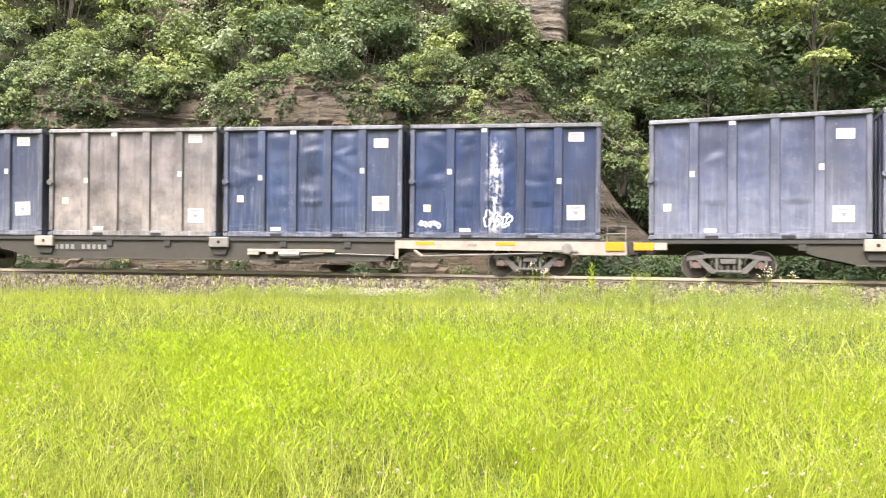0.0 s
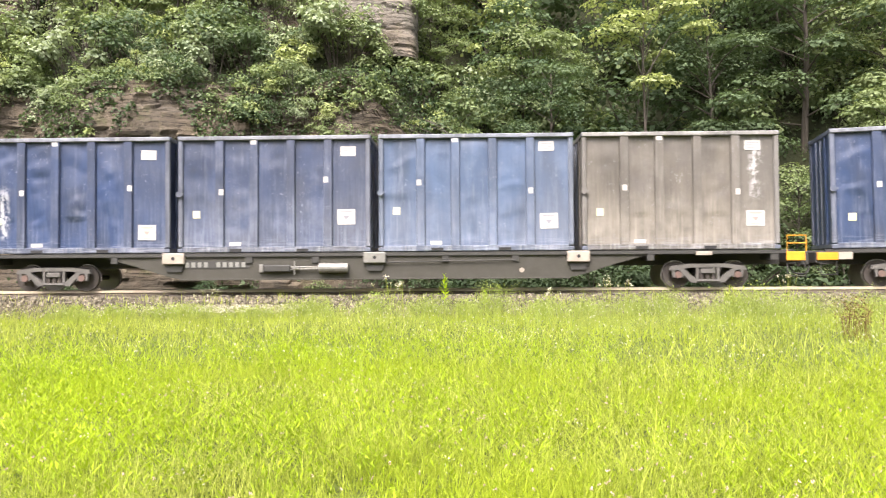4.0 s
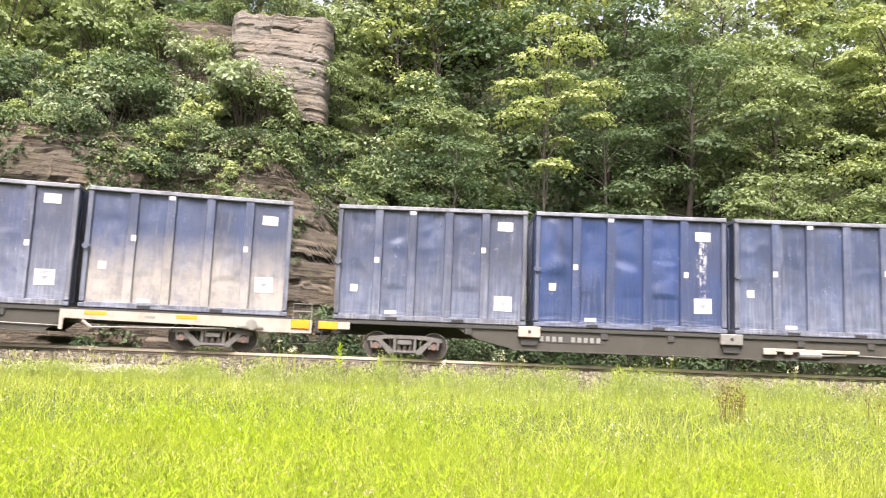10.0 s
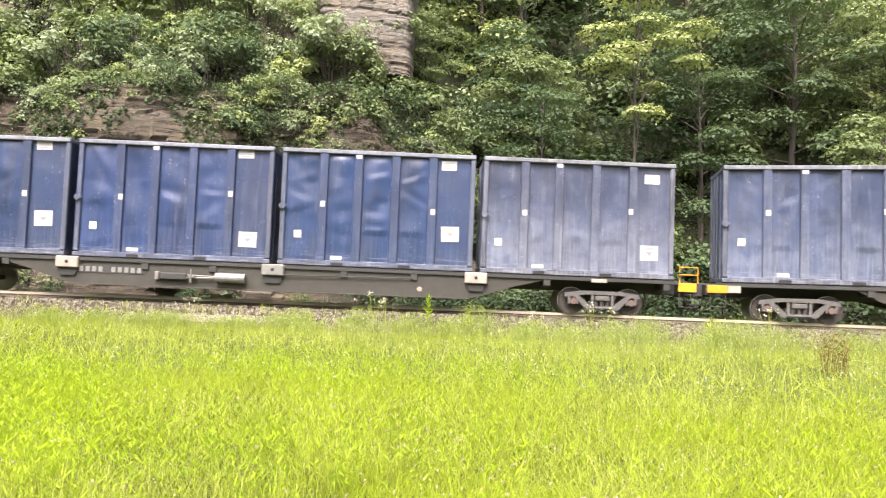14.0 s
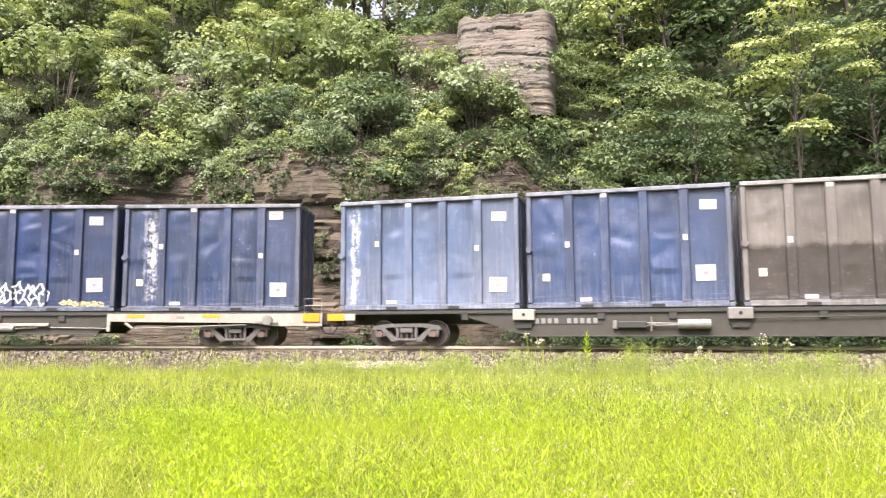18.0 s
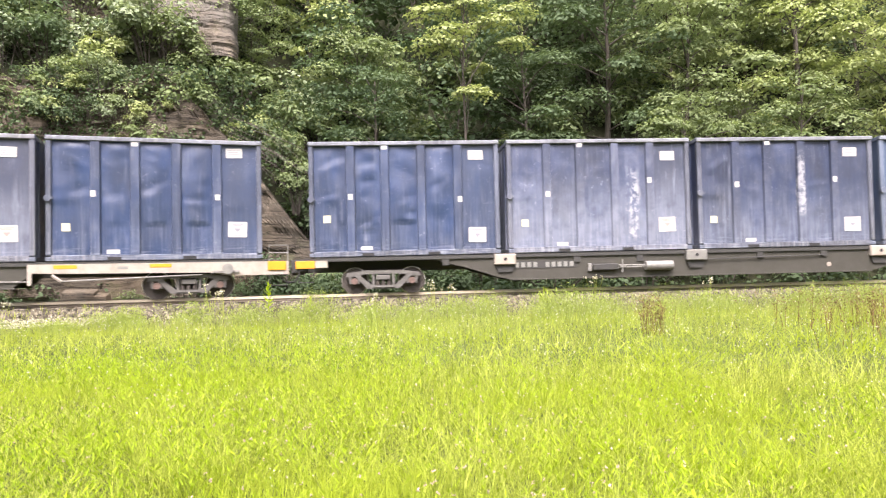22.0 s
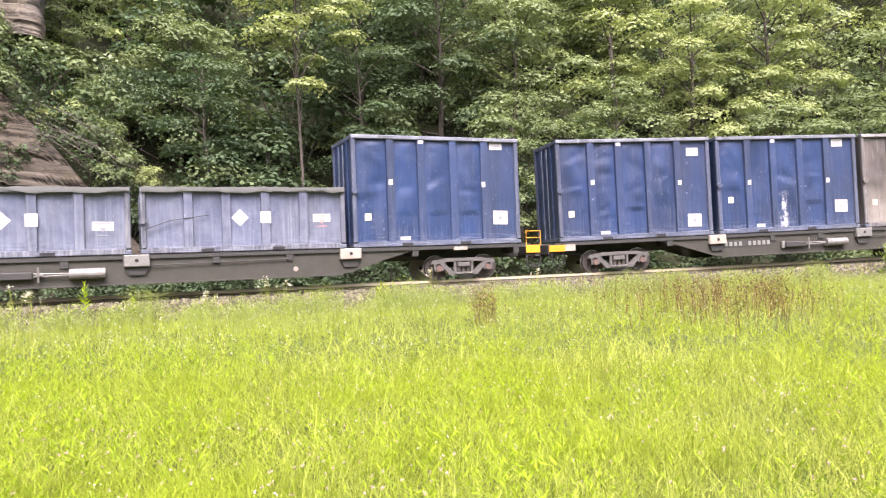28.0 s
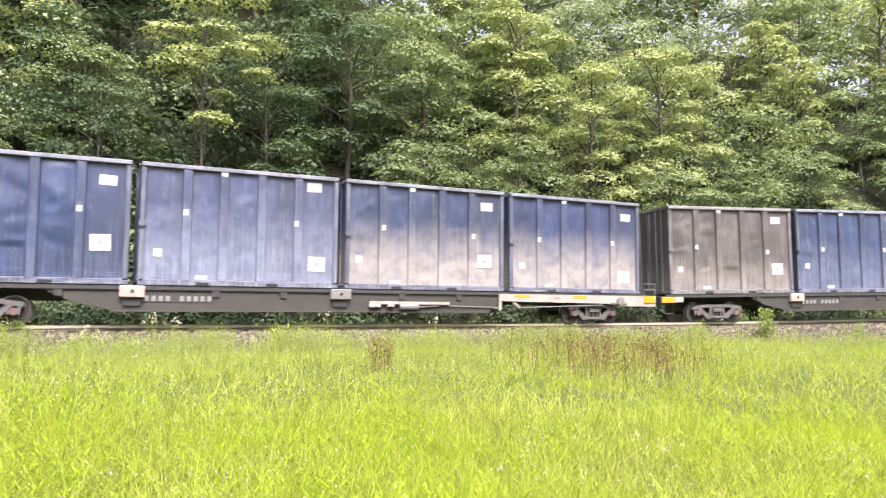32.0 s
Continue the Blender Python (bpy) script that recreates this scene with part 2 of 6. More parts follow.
M_WHEEL = plain("rusty_wheel", (0.05, 0.042, 0.036), 0.75, 0.25, 0.5, 5)
M_TREAD = plain("polished_tread", (0.42, 0.40, 0.38), 0.35, 0.7, 0.2, 5)
M_BEARING = plain("brown_bearing_cap", (0.115, 0.072, 0.058), 0.6, 0.1, 0.4, 9)
M_YELLOW = plain("safety_yellow", (0.60, 0.27, 0.012), 0.5, 0.0, 0.25, 7)
M_ORANGE = plain("orange_reflector", (0.58, 0.23, 0.012), 0.4, 0.0, 0.12, 9)
M_WHITE = plain("white_sticker", (0.40, 0.385, 0.365), 0.6, 0.0, 0.15, 9, (0.4, 0.36, 0.3), 0)
M_INK = plain("grey_print", (0.2, 0.2, 0.23), 0.6, 0.0, 0.1, 9, bump=0)
M_LIME = plain("pale_yellow_sticker", (0.56, 0.53, 0.34), 0.6, 0.0, 0.15, 9, bump=0)
M_RED = plain("faded_red_print", (0.55, 0.22, 0.2), 0.6, 0.0, 0.1, 9, bump=0)
M_HOLE_SHADE = plain("hole_shade_black", (0.015, 0.015, 0.016), 0.9, 0, 0.2, 5, bump=0)
M_CASTING = plain("corner_casting", (0.10, 0.115, 0.15), 0.6, 0.2, 0.4, 8)
M_TARP = plain("green_black_tarp", (0.042, 0.046, 0.04), 0.75, 0, 0.5, 3)
M_STENCIL = plain("dim_stencil", (0.17, 0.17, 0.155), 0.7, 0, 0.2, 8, bump=0)
M_SPRAY = plain("white_spray_paint", (0.5, 0.5, 0.52), 0.6, 0, 0.1, 5, bump=0)
M_SPRAY_Y = plain("yellow_spray_paint", (0.45, 0.4, 0.2), 0.6, 0, 0.1, 5, bump=0)
M_POST = plain("black_fence_post", (0.018, 0.018, 0.018), 0.5, 0, 0.3, 20, (0.06, 0.06, 0.055))
M_POSTCAP = plain("dusty_post_cap", (0.115, 0.108, 0.096), 0.75, 0, 0.7, 22, (0.06, 0.054, 0.048), 0.5)
M_BARK = plain("grey_brown_bark", (0.06, 0.05, 0.038), 0.9, 0, 0.6, 6, (0.03, 0.025, 0.02), 0.6)
M_TWIG = plain("bleached_twig", (0.11, 0.095, 0.075), 0.85, 0, 0.4, 8)
M_LEAF = leafy("green_leaves", (0.082, 0.12, 0.05), (0.14, 0.19, 0.086), (0.21, 0.255, 0.125))
M_LEAF_DARK = leafy("dark_leaves", (0.04, 0.068, 0.036), (0.068, 0.105, 0.056), (0.102, 0.142, 0.073))
M_LEAF_PALE = leafy("pale_grey_leaves", (0.155, 0.205, 0.125), (0.235, 0.285, 0.18), (0.295, 0.34, 0.215))
M_LEAF_YELLOW = leafy("yellow_green_leaves", (0.175, 0.225, 0.085), (0.26, 0.31, 0.13), (0.33, 0.37, 0.165))
M_GRASS = leafy("meadow_grass", (0.085, 0.125, 0.012), (0.56, 0.60, 0.14), (0.31, 0.385, 0.022), 0.5, 0.5, False, 0.35, 0.0)
M_GRASS_DRY = leafy("seeding_grass", (0.22, 0.27, 0.05), (0.44, 0.45, 0.13), (0.3, 0.36, 0.06), 0.4, 0.6, False, 0.4)
M_WEED = leafy("broad_weed_leaves", (0.11, 0.185, 0.01), (0.355, 0.47, 0.018), (0.33, 0.44, 0.02), 0.45, 0.5, False, 0.5, 0.05)
M_BROWN = leafy("rust_brown_stalks", (0.085, 0.048, 0.022), (0.17, 0.105, 0.045), (0.15, 0.105, 0.04), 0.2, 0.7, False, 0.5)
M_GRASS_AIRY = leafy("airy_grass", (0.17, 0.225, 0.045), (0.31, 0.37, 0.1), (0.25, 0.315, 0.07), 0.4, 0.6, False, 0.4)
M_SAPLING = leafy("sapling_leaves", (0.13, 0.19, 0.05), (0.24, 0.31, 0.09), (0.27, 0.33, 0.11), 0.45, 0.5, False, 0.5)
M_CLOVER = leafy("clover_petals", (0.42, 0.27, 0.27), (0.52, 0.39, 0.36), (0.47, 0.34, 0.32), 0.3, 0.6, False, 0.6)
M_PETAL = leafy("white_petals", (0.4, 0.4, 0.29), (0.6, 0.59, 0.46), (0.52, 0.47, 0.38), 0.3, 0.6, False, 0.6)

# ---------------------------------------------------------------- the curve of the track
R_CURVE, D_TRACK, AXIS = 110.5, 24.94, radians(-1.36)
GRADE, LEAN, S_ARC = 0.0043, 0.017, 75.0


def local(u, v):
    """From axes across and towards the track to the world's x, y."""
    return u * math.cos(AXIS) + v * math.sin(AXIS), -u * math.sin(AXIS) + v * math.cos(AXIS)


def smooth(a, b, x):
    t = np.clip((x - a) / (b - a), 0, 1)
    return t * t * (3 - 2 * t)


# from S_EASE on the line bends less: the wider circle's middle, and the angle where it begins
S_EASE, R_WIDE = 8.0, 160.0
T_EASE = S_EASE / R_CURVE
MID_U, MID_V = (R_CURVE - R_WIDE) * math.sin(T_EASE), D_TRACK - R_CURVE + (R_CURVE - R_WIDE) * math.cos(T_EASE)
T_END = T_EASE + (S_ARC - S_EASE) / R_WIDE


def track_points(s, off):
    """The world's x, y and the turn of the line at s metres along it, off metres outside its middle (arrays)."""
    s, off = np.asarray(s, dtype=float), np.asarray(off, dtype=float)
    k = np.clip(s, -S_ARC, S_ARC)
    wide = k > S_EASE
    th = np.where(wide, T_EASE + (k - S_EASE) / R_WIDE, k / R_CURVE)
    rad = np.where(wide, R_WIDE, R_CURVE) + off
    u = np.where(wide, MID_U, 0.0) + rad * np.sin(th) + (s - k) * np.cos(th)
    v = np.where(wide, MID_V, D_TRACK - R_CURVE) + rad * np.cos(th) - (s - k) * np.sin(th)
    return (*local(u, v), -th - AXIS)


def track(s, off=0.0):
    """The world's x, y at s metres along the line, off metres outside its middle, and the heading there."""
    x, y, h = track_points(s, off)
    return float(x), float(y), float(h)


def rise(s):
    """The rail's height: a light grade that steepens beyond the bend."""
    return GRADE * np.clip(s, -60, 60) + 0.00045 * np.clip(s - 15.0, 0, 40) ** 2


def beside(X, Y):
    """s and off of world points (arrays)."""
    c, sn = math.cos(AXIS), math.sin(AXIS)
    u, v = X * c - Y * sn, X * sn + Y * c
    v0 = v - (D_TRACK - R_CURVE)
    th = np.arctan2(u, v0)
    s, off = th * R_CURVE, np.hypot(u, v0) - R_CURVE
    u2, v2 = u - MID_U, v - MID_V
    th2 = np.arctan2(u2, v2)
    wide = th > T_EASE
    s = np.where(wide, S_EASE + (th2 - T_EASE) * R_WIDE, s)
    off = np.where(wide, np.hypot(u2, v2) - R_WIDE, off)
    for out, lim, rad, du, dv, sg in ((th < -S_ARC / R_CURVE, S_ARC / R_CURVE, R_CURVE, u, v0, -1), (wide & (th2 > T_END), T_END, R_WIDE, u2, v2, 1)):
        du, dv = du - rad * math.sin(lim) * sg, dv - rad * math.cos(lim)
        along = du * math.cos(lim) - dv * math.sin(lim) * sg
        acr = du * math.sin(lim) * sg + dv * math.cos(lim)
        s = np.where(out, sg * S_ARC + along, s)
        off = np.where(out, acr, off)
    return s, off


def waves(x, y, seed=0.0):
    """Smooth unevenness, about -1 to 1, for arrays."""
    return (np.sin(x * 0.91 + seed) * np.cos(y * 1.13 - seed * 2) + 0.6 * np.sin(x * 2.3 + y * 1.7 + seed * 3) + 0.4 * np.cos(x * 4.1 - y * 3.7 + seed)) / 2.0


def cliff_foot(s):
    return 6.6 + 0.9 * np.sin(s * 0.21) + 0.5 * np.sin(s * 0.63 + 1)


def cliff_top(s):
    return 7.8 * smooth(2.0, -6.0, s) + 1.0


def height(s, off):
    """The ground's height beside the line (arrays)."""
    near = -1.34 + 0.52 * smooth(-22, -3.6, off) + 0.06 * waves(s * 0.5, off * 0.5) * smooth(-3.5, -6, off)
    foot = cliff_foot(s)
    cl = cliff_top(s)
    lim = 40 - 22 * smooth(44, 72, s)
    slope = np.clip((off - foot - 1.2), 0, 200) * (0.80 + 0.12 * np.sin(s * 0.13) + 0.22 * smooth(-3, 4, s))
    slope = lim * (1 - np.exp(-slope / lim)) * 1.25
    hill = -0.75 + cl * smooth(0.0, 1.3, off - foot) + slope + 0.35 * waves(s * 0.6, off * 0.6, 2) * smooth(1, 4, off - foot)
    return np.where(off < 3.3, near, near + (hill - near) * smooth(3.3, 4.6, off)) + rise(s) * smooth(-14, -3, off)


def ground_at(x, y):
    s, off = beside(np.array([x]), np.array([y]))
    return float(height(s, off)[0])


def on_hill(s, off):
    x, y, h = track(s, off)
    return x, y, float(height(np.array([s]), np.array([off]))[0])


# ---------------------------------------------------------------- mesh helpers
def mesh_of(name, verts, faces, mats, shade=False):
    me = bpy.data.meshes.new(name)
    me.from_pydata([tuple(v) for v in verts], [], faces)
    for m in mats if isinstance(mats, (list, tuple)) else [mats]:
        me.materials.append(m)
    if shade:
        me.polygons.foreach_set("use_smooth", [True] * len(me.polygons))
    me.update()
    return me


def quads(name, V, mat):
    """One mesh out of loose four-cornered pieces: V is n x 4 x 3."""
    V = np.asarray(V, dtype=np.float32)
    n = len(V)
    me = bpy.data.meshes.new(name)
    me.vertices.add(n * 4)
    me.vertices.foreach_set("co", V.reshape(-1))
    me.loops.add(n * 4)
    me.loops.foreach_set("vertex_index", np.arange(n * 4, dtype=np.int32))
    me.polygons.add(n)
    me.polygons.foreach_set("loop_start", np.arange(0, n * 4, 4, dtype=np.int32))
    me.polygons.foreach_set("loop_total", np.full(n, 4, dtype=np.int32))
    me.materials.append(mat)
    me.update(calc_edges=True)
    return me


def part(name, data, material, parent, label=""):
    """One mesh object, out of a bmesh or a mesh, under a thing or a part."""
    if isinstance(data, bmesh.types.BMesh):
        me = bpy.data.meshes.new(name)
        data.to_mesh(me)
        data.free()
    else:
        me = data
    if material is not None and not me.materials:
        me.materials.append(material)
    ob = new(name, me)
    ob.parent = parent
    if label:
        tagged(ob, label)
    return ob


def block(x0, x1, y0, y1, z0, z1, bevel=0.012, bm=None):
    """A box with softened edges."""
    bm = bm or bmesh.new()
    made = bmesh.ops.create_cube(bm, size=1)["verts"]
    for v in made:
        v.co = ((x0 + x1) / 2 + v.co.x * (x1 - x0), (y0 + y1) / 2 + v.co.y * (y1 - y0), (z0 + z1) / 2 + v.co.z * (z1 - z0))
    if bevel > 0:
        edges = {e for v in made for e in v.link_edges}
        bmesh.ops.bevel(bm, geom=list(edges), offset=min(bevel, 0.3 * min(x1 - x0, y1 - y0, z1 - z0)), segments=1, affect="EDGES")
    return bm


def prism(outline, y0, y1, bm=None):
    """An outline in x, z drawn out from y0 to y1."""
    bm = bm or bmesh.new()
    a = [bm.verts.new((x, y0, z)) for x, z in outline]
    b = [bm.verts.new((x, y1, z)) for x, z in outline]
    n = len(a)
    bm.faces.new(a)
    bm.faces.new(b[::-1])
    for i in range(n):
        bm.faces.new((a[i], b[i], b[(i + 1) % n], a[(i + 1) % n]))
    bmesh.ops.recalc_face_normals(bm, faces=bm.faces)
    return bm


def rod(points, radius, sides=6, bm=None, taper=1.0):
    """A bent round bar through points."""
    bm = bm or bmesh.new()
    pts = [Vector(p) for p in points]
    rings = []
    for i, p in enumerate(pts):
        d = (pts[min(i + 1, len(pts) - 1)] - pts[max(i - 1, 0)]).normalized()
        side = d.cross(Vector((0.3, 0.2, 1) if abs(d.z) < 0.9 else (1, 0, 0))).normalized()
        up = side.cross(d)
        r = radius * (1 + (taper - 1) * i / max(1, len(pts) - 1))
        rings.append([bm.verts.new(p + (side * math.cos(a) + up * math.sin(a)) * r) for a in (2 * math.pi * k / sides for k in range(sides))])
    for a, b in zip(rings, rings[1:]):
        for k in range(sides):
            bm.faces.new((a[k], a[(k + 1) % sides], b[(k + 1) % sides], b[k]))
    bm.faces.new(rings[0][::-1])
    bm.faces.new(rings[-1])
    return bm


def drum(x, y0, y1, z, radius, sides=20, bm=None):
    """A round piece whose axle runs along y."""
    return rod([(x, y0, z), (x, y1, z)], radius, sides, bm)

# ---------------------------------------------------------------- ground, hill, track bed
def lines(lo, hi, step, far, grow=1.25):
    mid = list(np.arange(lo, hi + step / 2, step))
    a, b, d = [], [], step
    while (b[-1] if b else hi) < far:
        d *= grow
        b.append((b[-1] if b else hi) + d)
        a.append((a[-1] if a else lo) - d)
    return np.array(a[::-1] + mid + b)


def build_ground():
    xs, ys = lines(-62, 72, 0.7, 1800), lines(-6, 62, 0.7, 1800)
    X, Y = np.meshgrid(xs, ys)
    S, O = beside(X, Y)
    # unseen rise behind the camera, added to keep low sky out of the containers' reflections
    Z = height(S, O) + 42 * smooth(-40, -130, Y) * smooth(1500, 300, np.abs(X))
    nx, ny = len(xs), len(ys)
    verts = np.stack([X, Y, Z], -1).reshape(-1, 3)
    faces = [(j * nx + i, j * nx + i + 1, (j + 1) * nx + i + 1, (j + 1) * nx + i) for j in range(ny - 1) for i in range(nx - 1)]
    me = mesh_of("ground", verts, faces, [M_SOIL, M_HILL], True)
    # the added rise behind takes the dark forest floor colour as well
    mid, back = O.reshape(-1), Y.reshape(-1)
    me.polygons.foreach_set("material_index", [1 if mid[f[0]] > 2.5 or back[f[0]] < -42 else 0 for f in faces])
    tagged(new("ground", me), "uneven ground of meadow and wooded hill, plus an added unseen rise", "ground", kind="structure")


def sweep(name, section, s0, s1, step, mats, shade=False, pick=None, wobble=0.0):
    """A cross-section (off, z) drawn along the line."""
    n = int((s1 - s0) / step)
    verts, faces, which = [], [], []
    rng = random.Random(5)
    for i in range(n + 1):
        s = s0 + (s1 - s0) * i / n
        for o, z in section:
            x, y, h = track(s, o + rng.uniform(-wobble, wobble))
            verts.append((x, y, z + float(rise(s)) + rng.uniform(-wobble, wobble) * 0.4))
    m = len(section)
    for i in range(n):
        for k in range(m - 1):
            faces.append((i * m + k, (i + 1) * m + k, (i + 1) * m + k + 1, i * m + k + 1))
            which.append(pick[k] if pick else 0)
    me = mesh_of(name, verts, faces, mats, shade)
    me.polygons.foreach_set("material_index", which)
    return me


def build_track():
    bed = sweep("ballast", [(-3.5, -0.95), (-2.9, -0.66), (-2.2, -0.38), (-1.55, -0.235), (-1.2, -0.19), (0, -0.2), (1.2, -0.19), (1.55, -0.235), (2.3, -0.4), (3.4, -0.85)], -130, 160, 0.8, [M_BALLAST], True, wobble=0.05)
    tagged(new("ballast", bed), "grey crushed stone ballast under the railway line", "ballast", kind="structure")
    rail = [(-0.07, -0.165), (-0.07, -0.15), (-0.012, -0.125), (-0.012, -0.09), (-0.036, -0.08), (-0.036, -0.004), (-0.028, 0.0), (0.028, 0.0), (0.036, -0.004), (0.036, -0.08), (0.012, -0.09), (0.012, -0.125), (0.07, -0.15), (0.07, -0.165)]
    pick = [0, 0, 0, 0, 1, 1, 1, 1, 1, 0, 0, 0, 0]
    for off in (-0.755, 0.755):
        ob = new("rail", sweep("rail", [(o + off, z) for o, z in rail], -130, 160, 1.0, [M_RAIL, M_RAILTOP], False, pick))
        tagged(ob, "rusty steel rail with a bright worn head", "rail", "rails of the line", "structure")
    tie = bpy.data.meshes.new("tie")
    b = block(-0.115, 0.115, -1.3, 1.3, -0.31, -0.167, 0.015)
    b.to_mesh(tie)
    b.free()
    tie.materials.append(M_TIE)
    for i in range(190):
        s = -42 + i * 0.55
        x, y, h = track(s)
        ob = tagged(new("tie", tie), "weathered timber tie under the rails", "railway tie", "ties of the line")
        ob.matrix_basis = pose(x, y, float(rise(s)), 0, 0, math.degrees(h) + random.uniform(-0.6, 0.6))


def build_stones():
    """Loose ballast on the shoulder that faces the meadow."""
    rng = np.random.default_rng(3)
    base = np.array([(-1, -1, -0.7), (1, -0.8, -0.6), (0.9, 1, -0.7), (-0.8, 0.9, -0.6), (-0.6, -0.7, 0.7), (0.8, -0.6, 0.6), (0.6, 0.7, 0.8), (-0.7, 0.6, 0.6)])
    fc = [(0, 1, 5, 4), (1, 2, 6, 5), (2, 3, 7, 6), (3, 0, 4, 7), (4, 5, 6, 7)]
    verts, faces = [], []
    for i in range(11000):
        s = rng.uniform(-32, 58)
        o = -1.35 - abs(rng.normal(0, 0.85))
        if o < -3.6:
            continue
        x, y, h = track(s, o)
        z = float(np.interp(o, [-3.5, -2.9, -2.2, -1.55], [-0.95, -0.66, -0.38, -0.235])) + float(rise(s))
        r = rng.uniform(0.026, 0.064)
        a = rng.uniform(0, 6.28)
        c, sn = math.cos(a), math.sin(a)
        p = base * rng.uniform(0.7, 1.25, (8, 3)) * r
        k = len(verts)
        for q in p:
            verts.append((x + q[0] * c - q[1] * sn, y + q[0] * sn + q[1] * c, z + q[2] + r * 0.4))
        faces += [tuple(k + j for j in f) for f in fc]
    tagged(new("ballast_stones", mesh_of("ballast_stones", verts, faces, M_STONE)), "loose grey and brown ballast stones beside the rail", "stones", kind="stuff")


def beds(seed, top):
    """Layers of rock: each with its foot, head, how far it stands out and how much it overhangs."""
    rng = random.Random(seed)
    out, z = [], -3.0
    while z < top:
        t = rng.choice((0.12, 0.18, 0.28, 0.45, 0.7, 1.0))
        out.append((z, z + t, rng.uniform(-0.10, 0.10), rng.uniform(-0.02, 0.10)))
        z += t
    return out


def face_depth(layers, a, z, k):
    """How far the rock stands back at a along the face and z up it."""
    warp = z + 0.14 * noise.noise(Vector((a * 0.2, k, 1.0))) + 0.09 * a
    d = 0.0
    for z0, z1, out, over in layers:
        if z0 <= warp < z1:
            f = (warp - z0) / (z1 - z0)
            d = out - over * f
            wide = 0.5 + 2.6 * (z1 - z0)
            cell = math.floor(a / wide + z0 * 7.3)
            d += 0.15 * noise.cell(Vector((cell + 0.5, z0 * 13.7 + 0.5, k + 0.5))) - 0.075
            break
    big = noise.noise(Vector((a * 0.25, z * 0.22, k + 5)))
    return d + 0.9 * big + 0.06 * noise.noise(Vector((a * 1.3, z * 1.3, k + 9))) + 0.03 * noise.noise(Vector((a * 4, z * 4, k)))


def build_cliff():
    """The cut rock face behind the train, in weathered beds."""
    layers = beds(11, 14)
    ss, m = np.arange(-44, 7.01, 0.15), 72
    verts = []
    for s in ss:
        s = float(s)
        foot, top = float(cliff_foot(np.array(s))), float(cliff_top(np.array(s))) - 0.1 + 0.8 * noise.noise(Vector((s * 0.3, 2.0, 0.0)))
        for j in range(m + 1):
            f = j / m
            z = -1.0 + (top + 1.0) * min(1.0, f * 1.12)
            o = foot - 0.35 + 0.12 * z + face_depth(layers, s, z, 0.0) + max(0.0, f - 0.89) * 20
            x, y, h = track(s, o)
            verts.append((x, y, z + max(0.0, f - 0.89) * 2))
    w = m + 1
    faces = [(i * w + k, (i + 1) * w + k, (i + 1) * w + k + 1, i * w + k + 1) for i in range(len(ss) - 1) for k in range(m)]
    tagged(new("rock_face", mesh_of("rock_face", verts, faces, M_ROCK)), "layered brown-grey rock face cut beside the railway", "cliff", kind="structure")


def outcrop(s, off, z0, z1, width, seed, label, mat, narrow=0.5):
    """A rock that stands out of the slope, narrower at its foot."""
    layers = beds(seed, z1 - z0 + 4)
    n, m = int(width / 0.13), int((z1 - z0) / 0.1)
    verts = []
    for i in range(n + 1):
        a = i / n * 2 - 1
        crest = 1 - 0.03 * ((1 - a) / 2) ** 1.4 + 0.03 * noise.noise(Vector((a * 1.7, seed, 7.0))) + 0.03 * noise.noise(Vector((a * 6, seed, 2.0)))
        for j in range(m + 1):
            f = j / m
            z = (z1 - z0) * f * crest
            half = width / 2 * (narrow + (1 - narrow) * min(1.0, f * 1.6)) * (1 + 0.06 * noise.noise(Vector((f * 3, seed, a * 0.4))) + 0.02 * round(3 * noise.noise(Vector((f * 9, seed, a * 0.4)))))
            back = 1.3 * abs(a) ** 14 + 0.3 * noise.noise(Vector((a * 2.2, f * 1.5, seed))) + (3.0 * (f - 0.9) * 10 if f > 0.9 else 0.0)
            d = face_depth(layers, a * half, z, seed * 1.0) * 0.45
            verts.append((width / 2 - half + a * half + 0.2 * noise.noise(Vector((z, seed, 3.0))), -1.4 + 0.2 * z + d + back, z))
    x, y, h = track(s, off)
    ob = new("rock_outcrop")
    ob.matrix_basis = pose(x, y, z0, 0, 0, math.degrees(h))
    # one part for each thick bed
    cuts = [0]
    rng = random.Random(seed)
    while m - cuts[-1] > 14:
        cuts.append(cuts[-1] + rng.randint(7, 13))
    cuts.append(m)
    for a, b in zip(cuts, cuts[1:]):
        rows = b - a + 1
        some = [verts[i * (m + 1) + k] for i in range(n + 1) for k in range(a, b + 1)]
        faces = [(i * rows + k, (i + 1) * rows + k, (i + 1) * rows + k + 1, i * rows + k + 1) for i in range(n) for k in range(rows - 1)]
        part("rock_bed", mesh_of("rock_bed", some, faces, mat), None, ob)
    return tagged(ob, label, "rock")


build_ground()
build_track()
build_stones()
build_cliff()

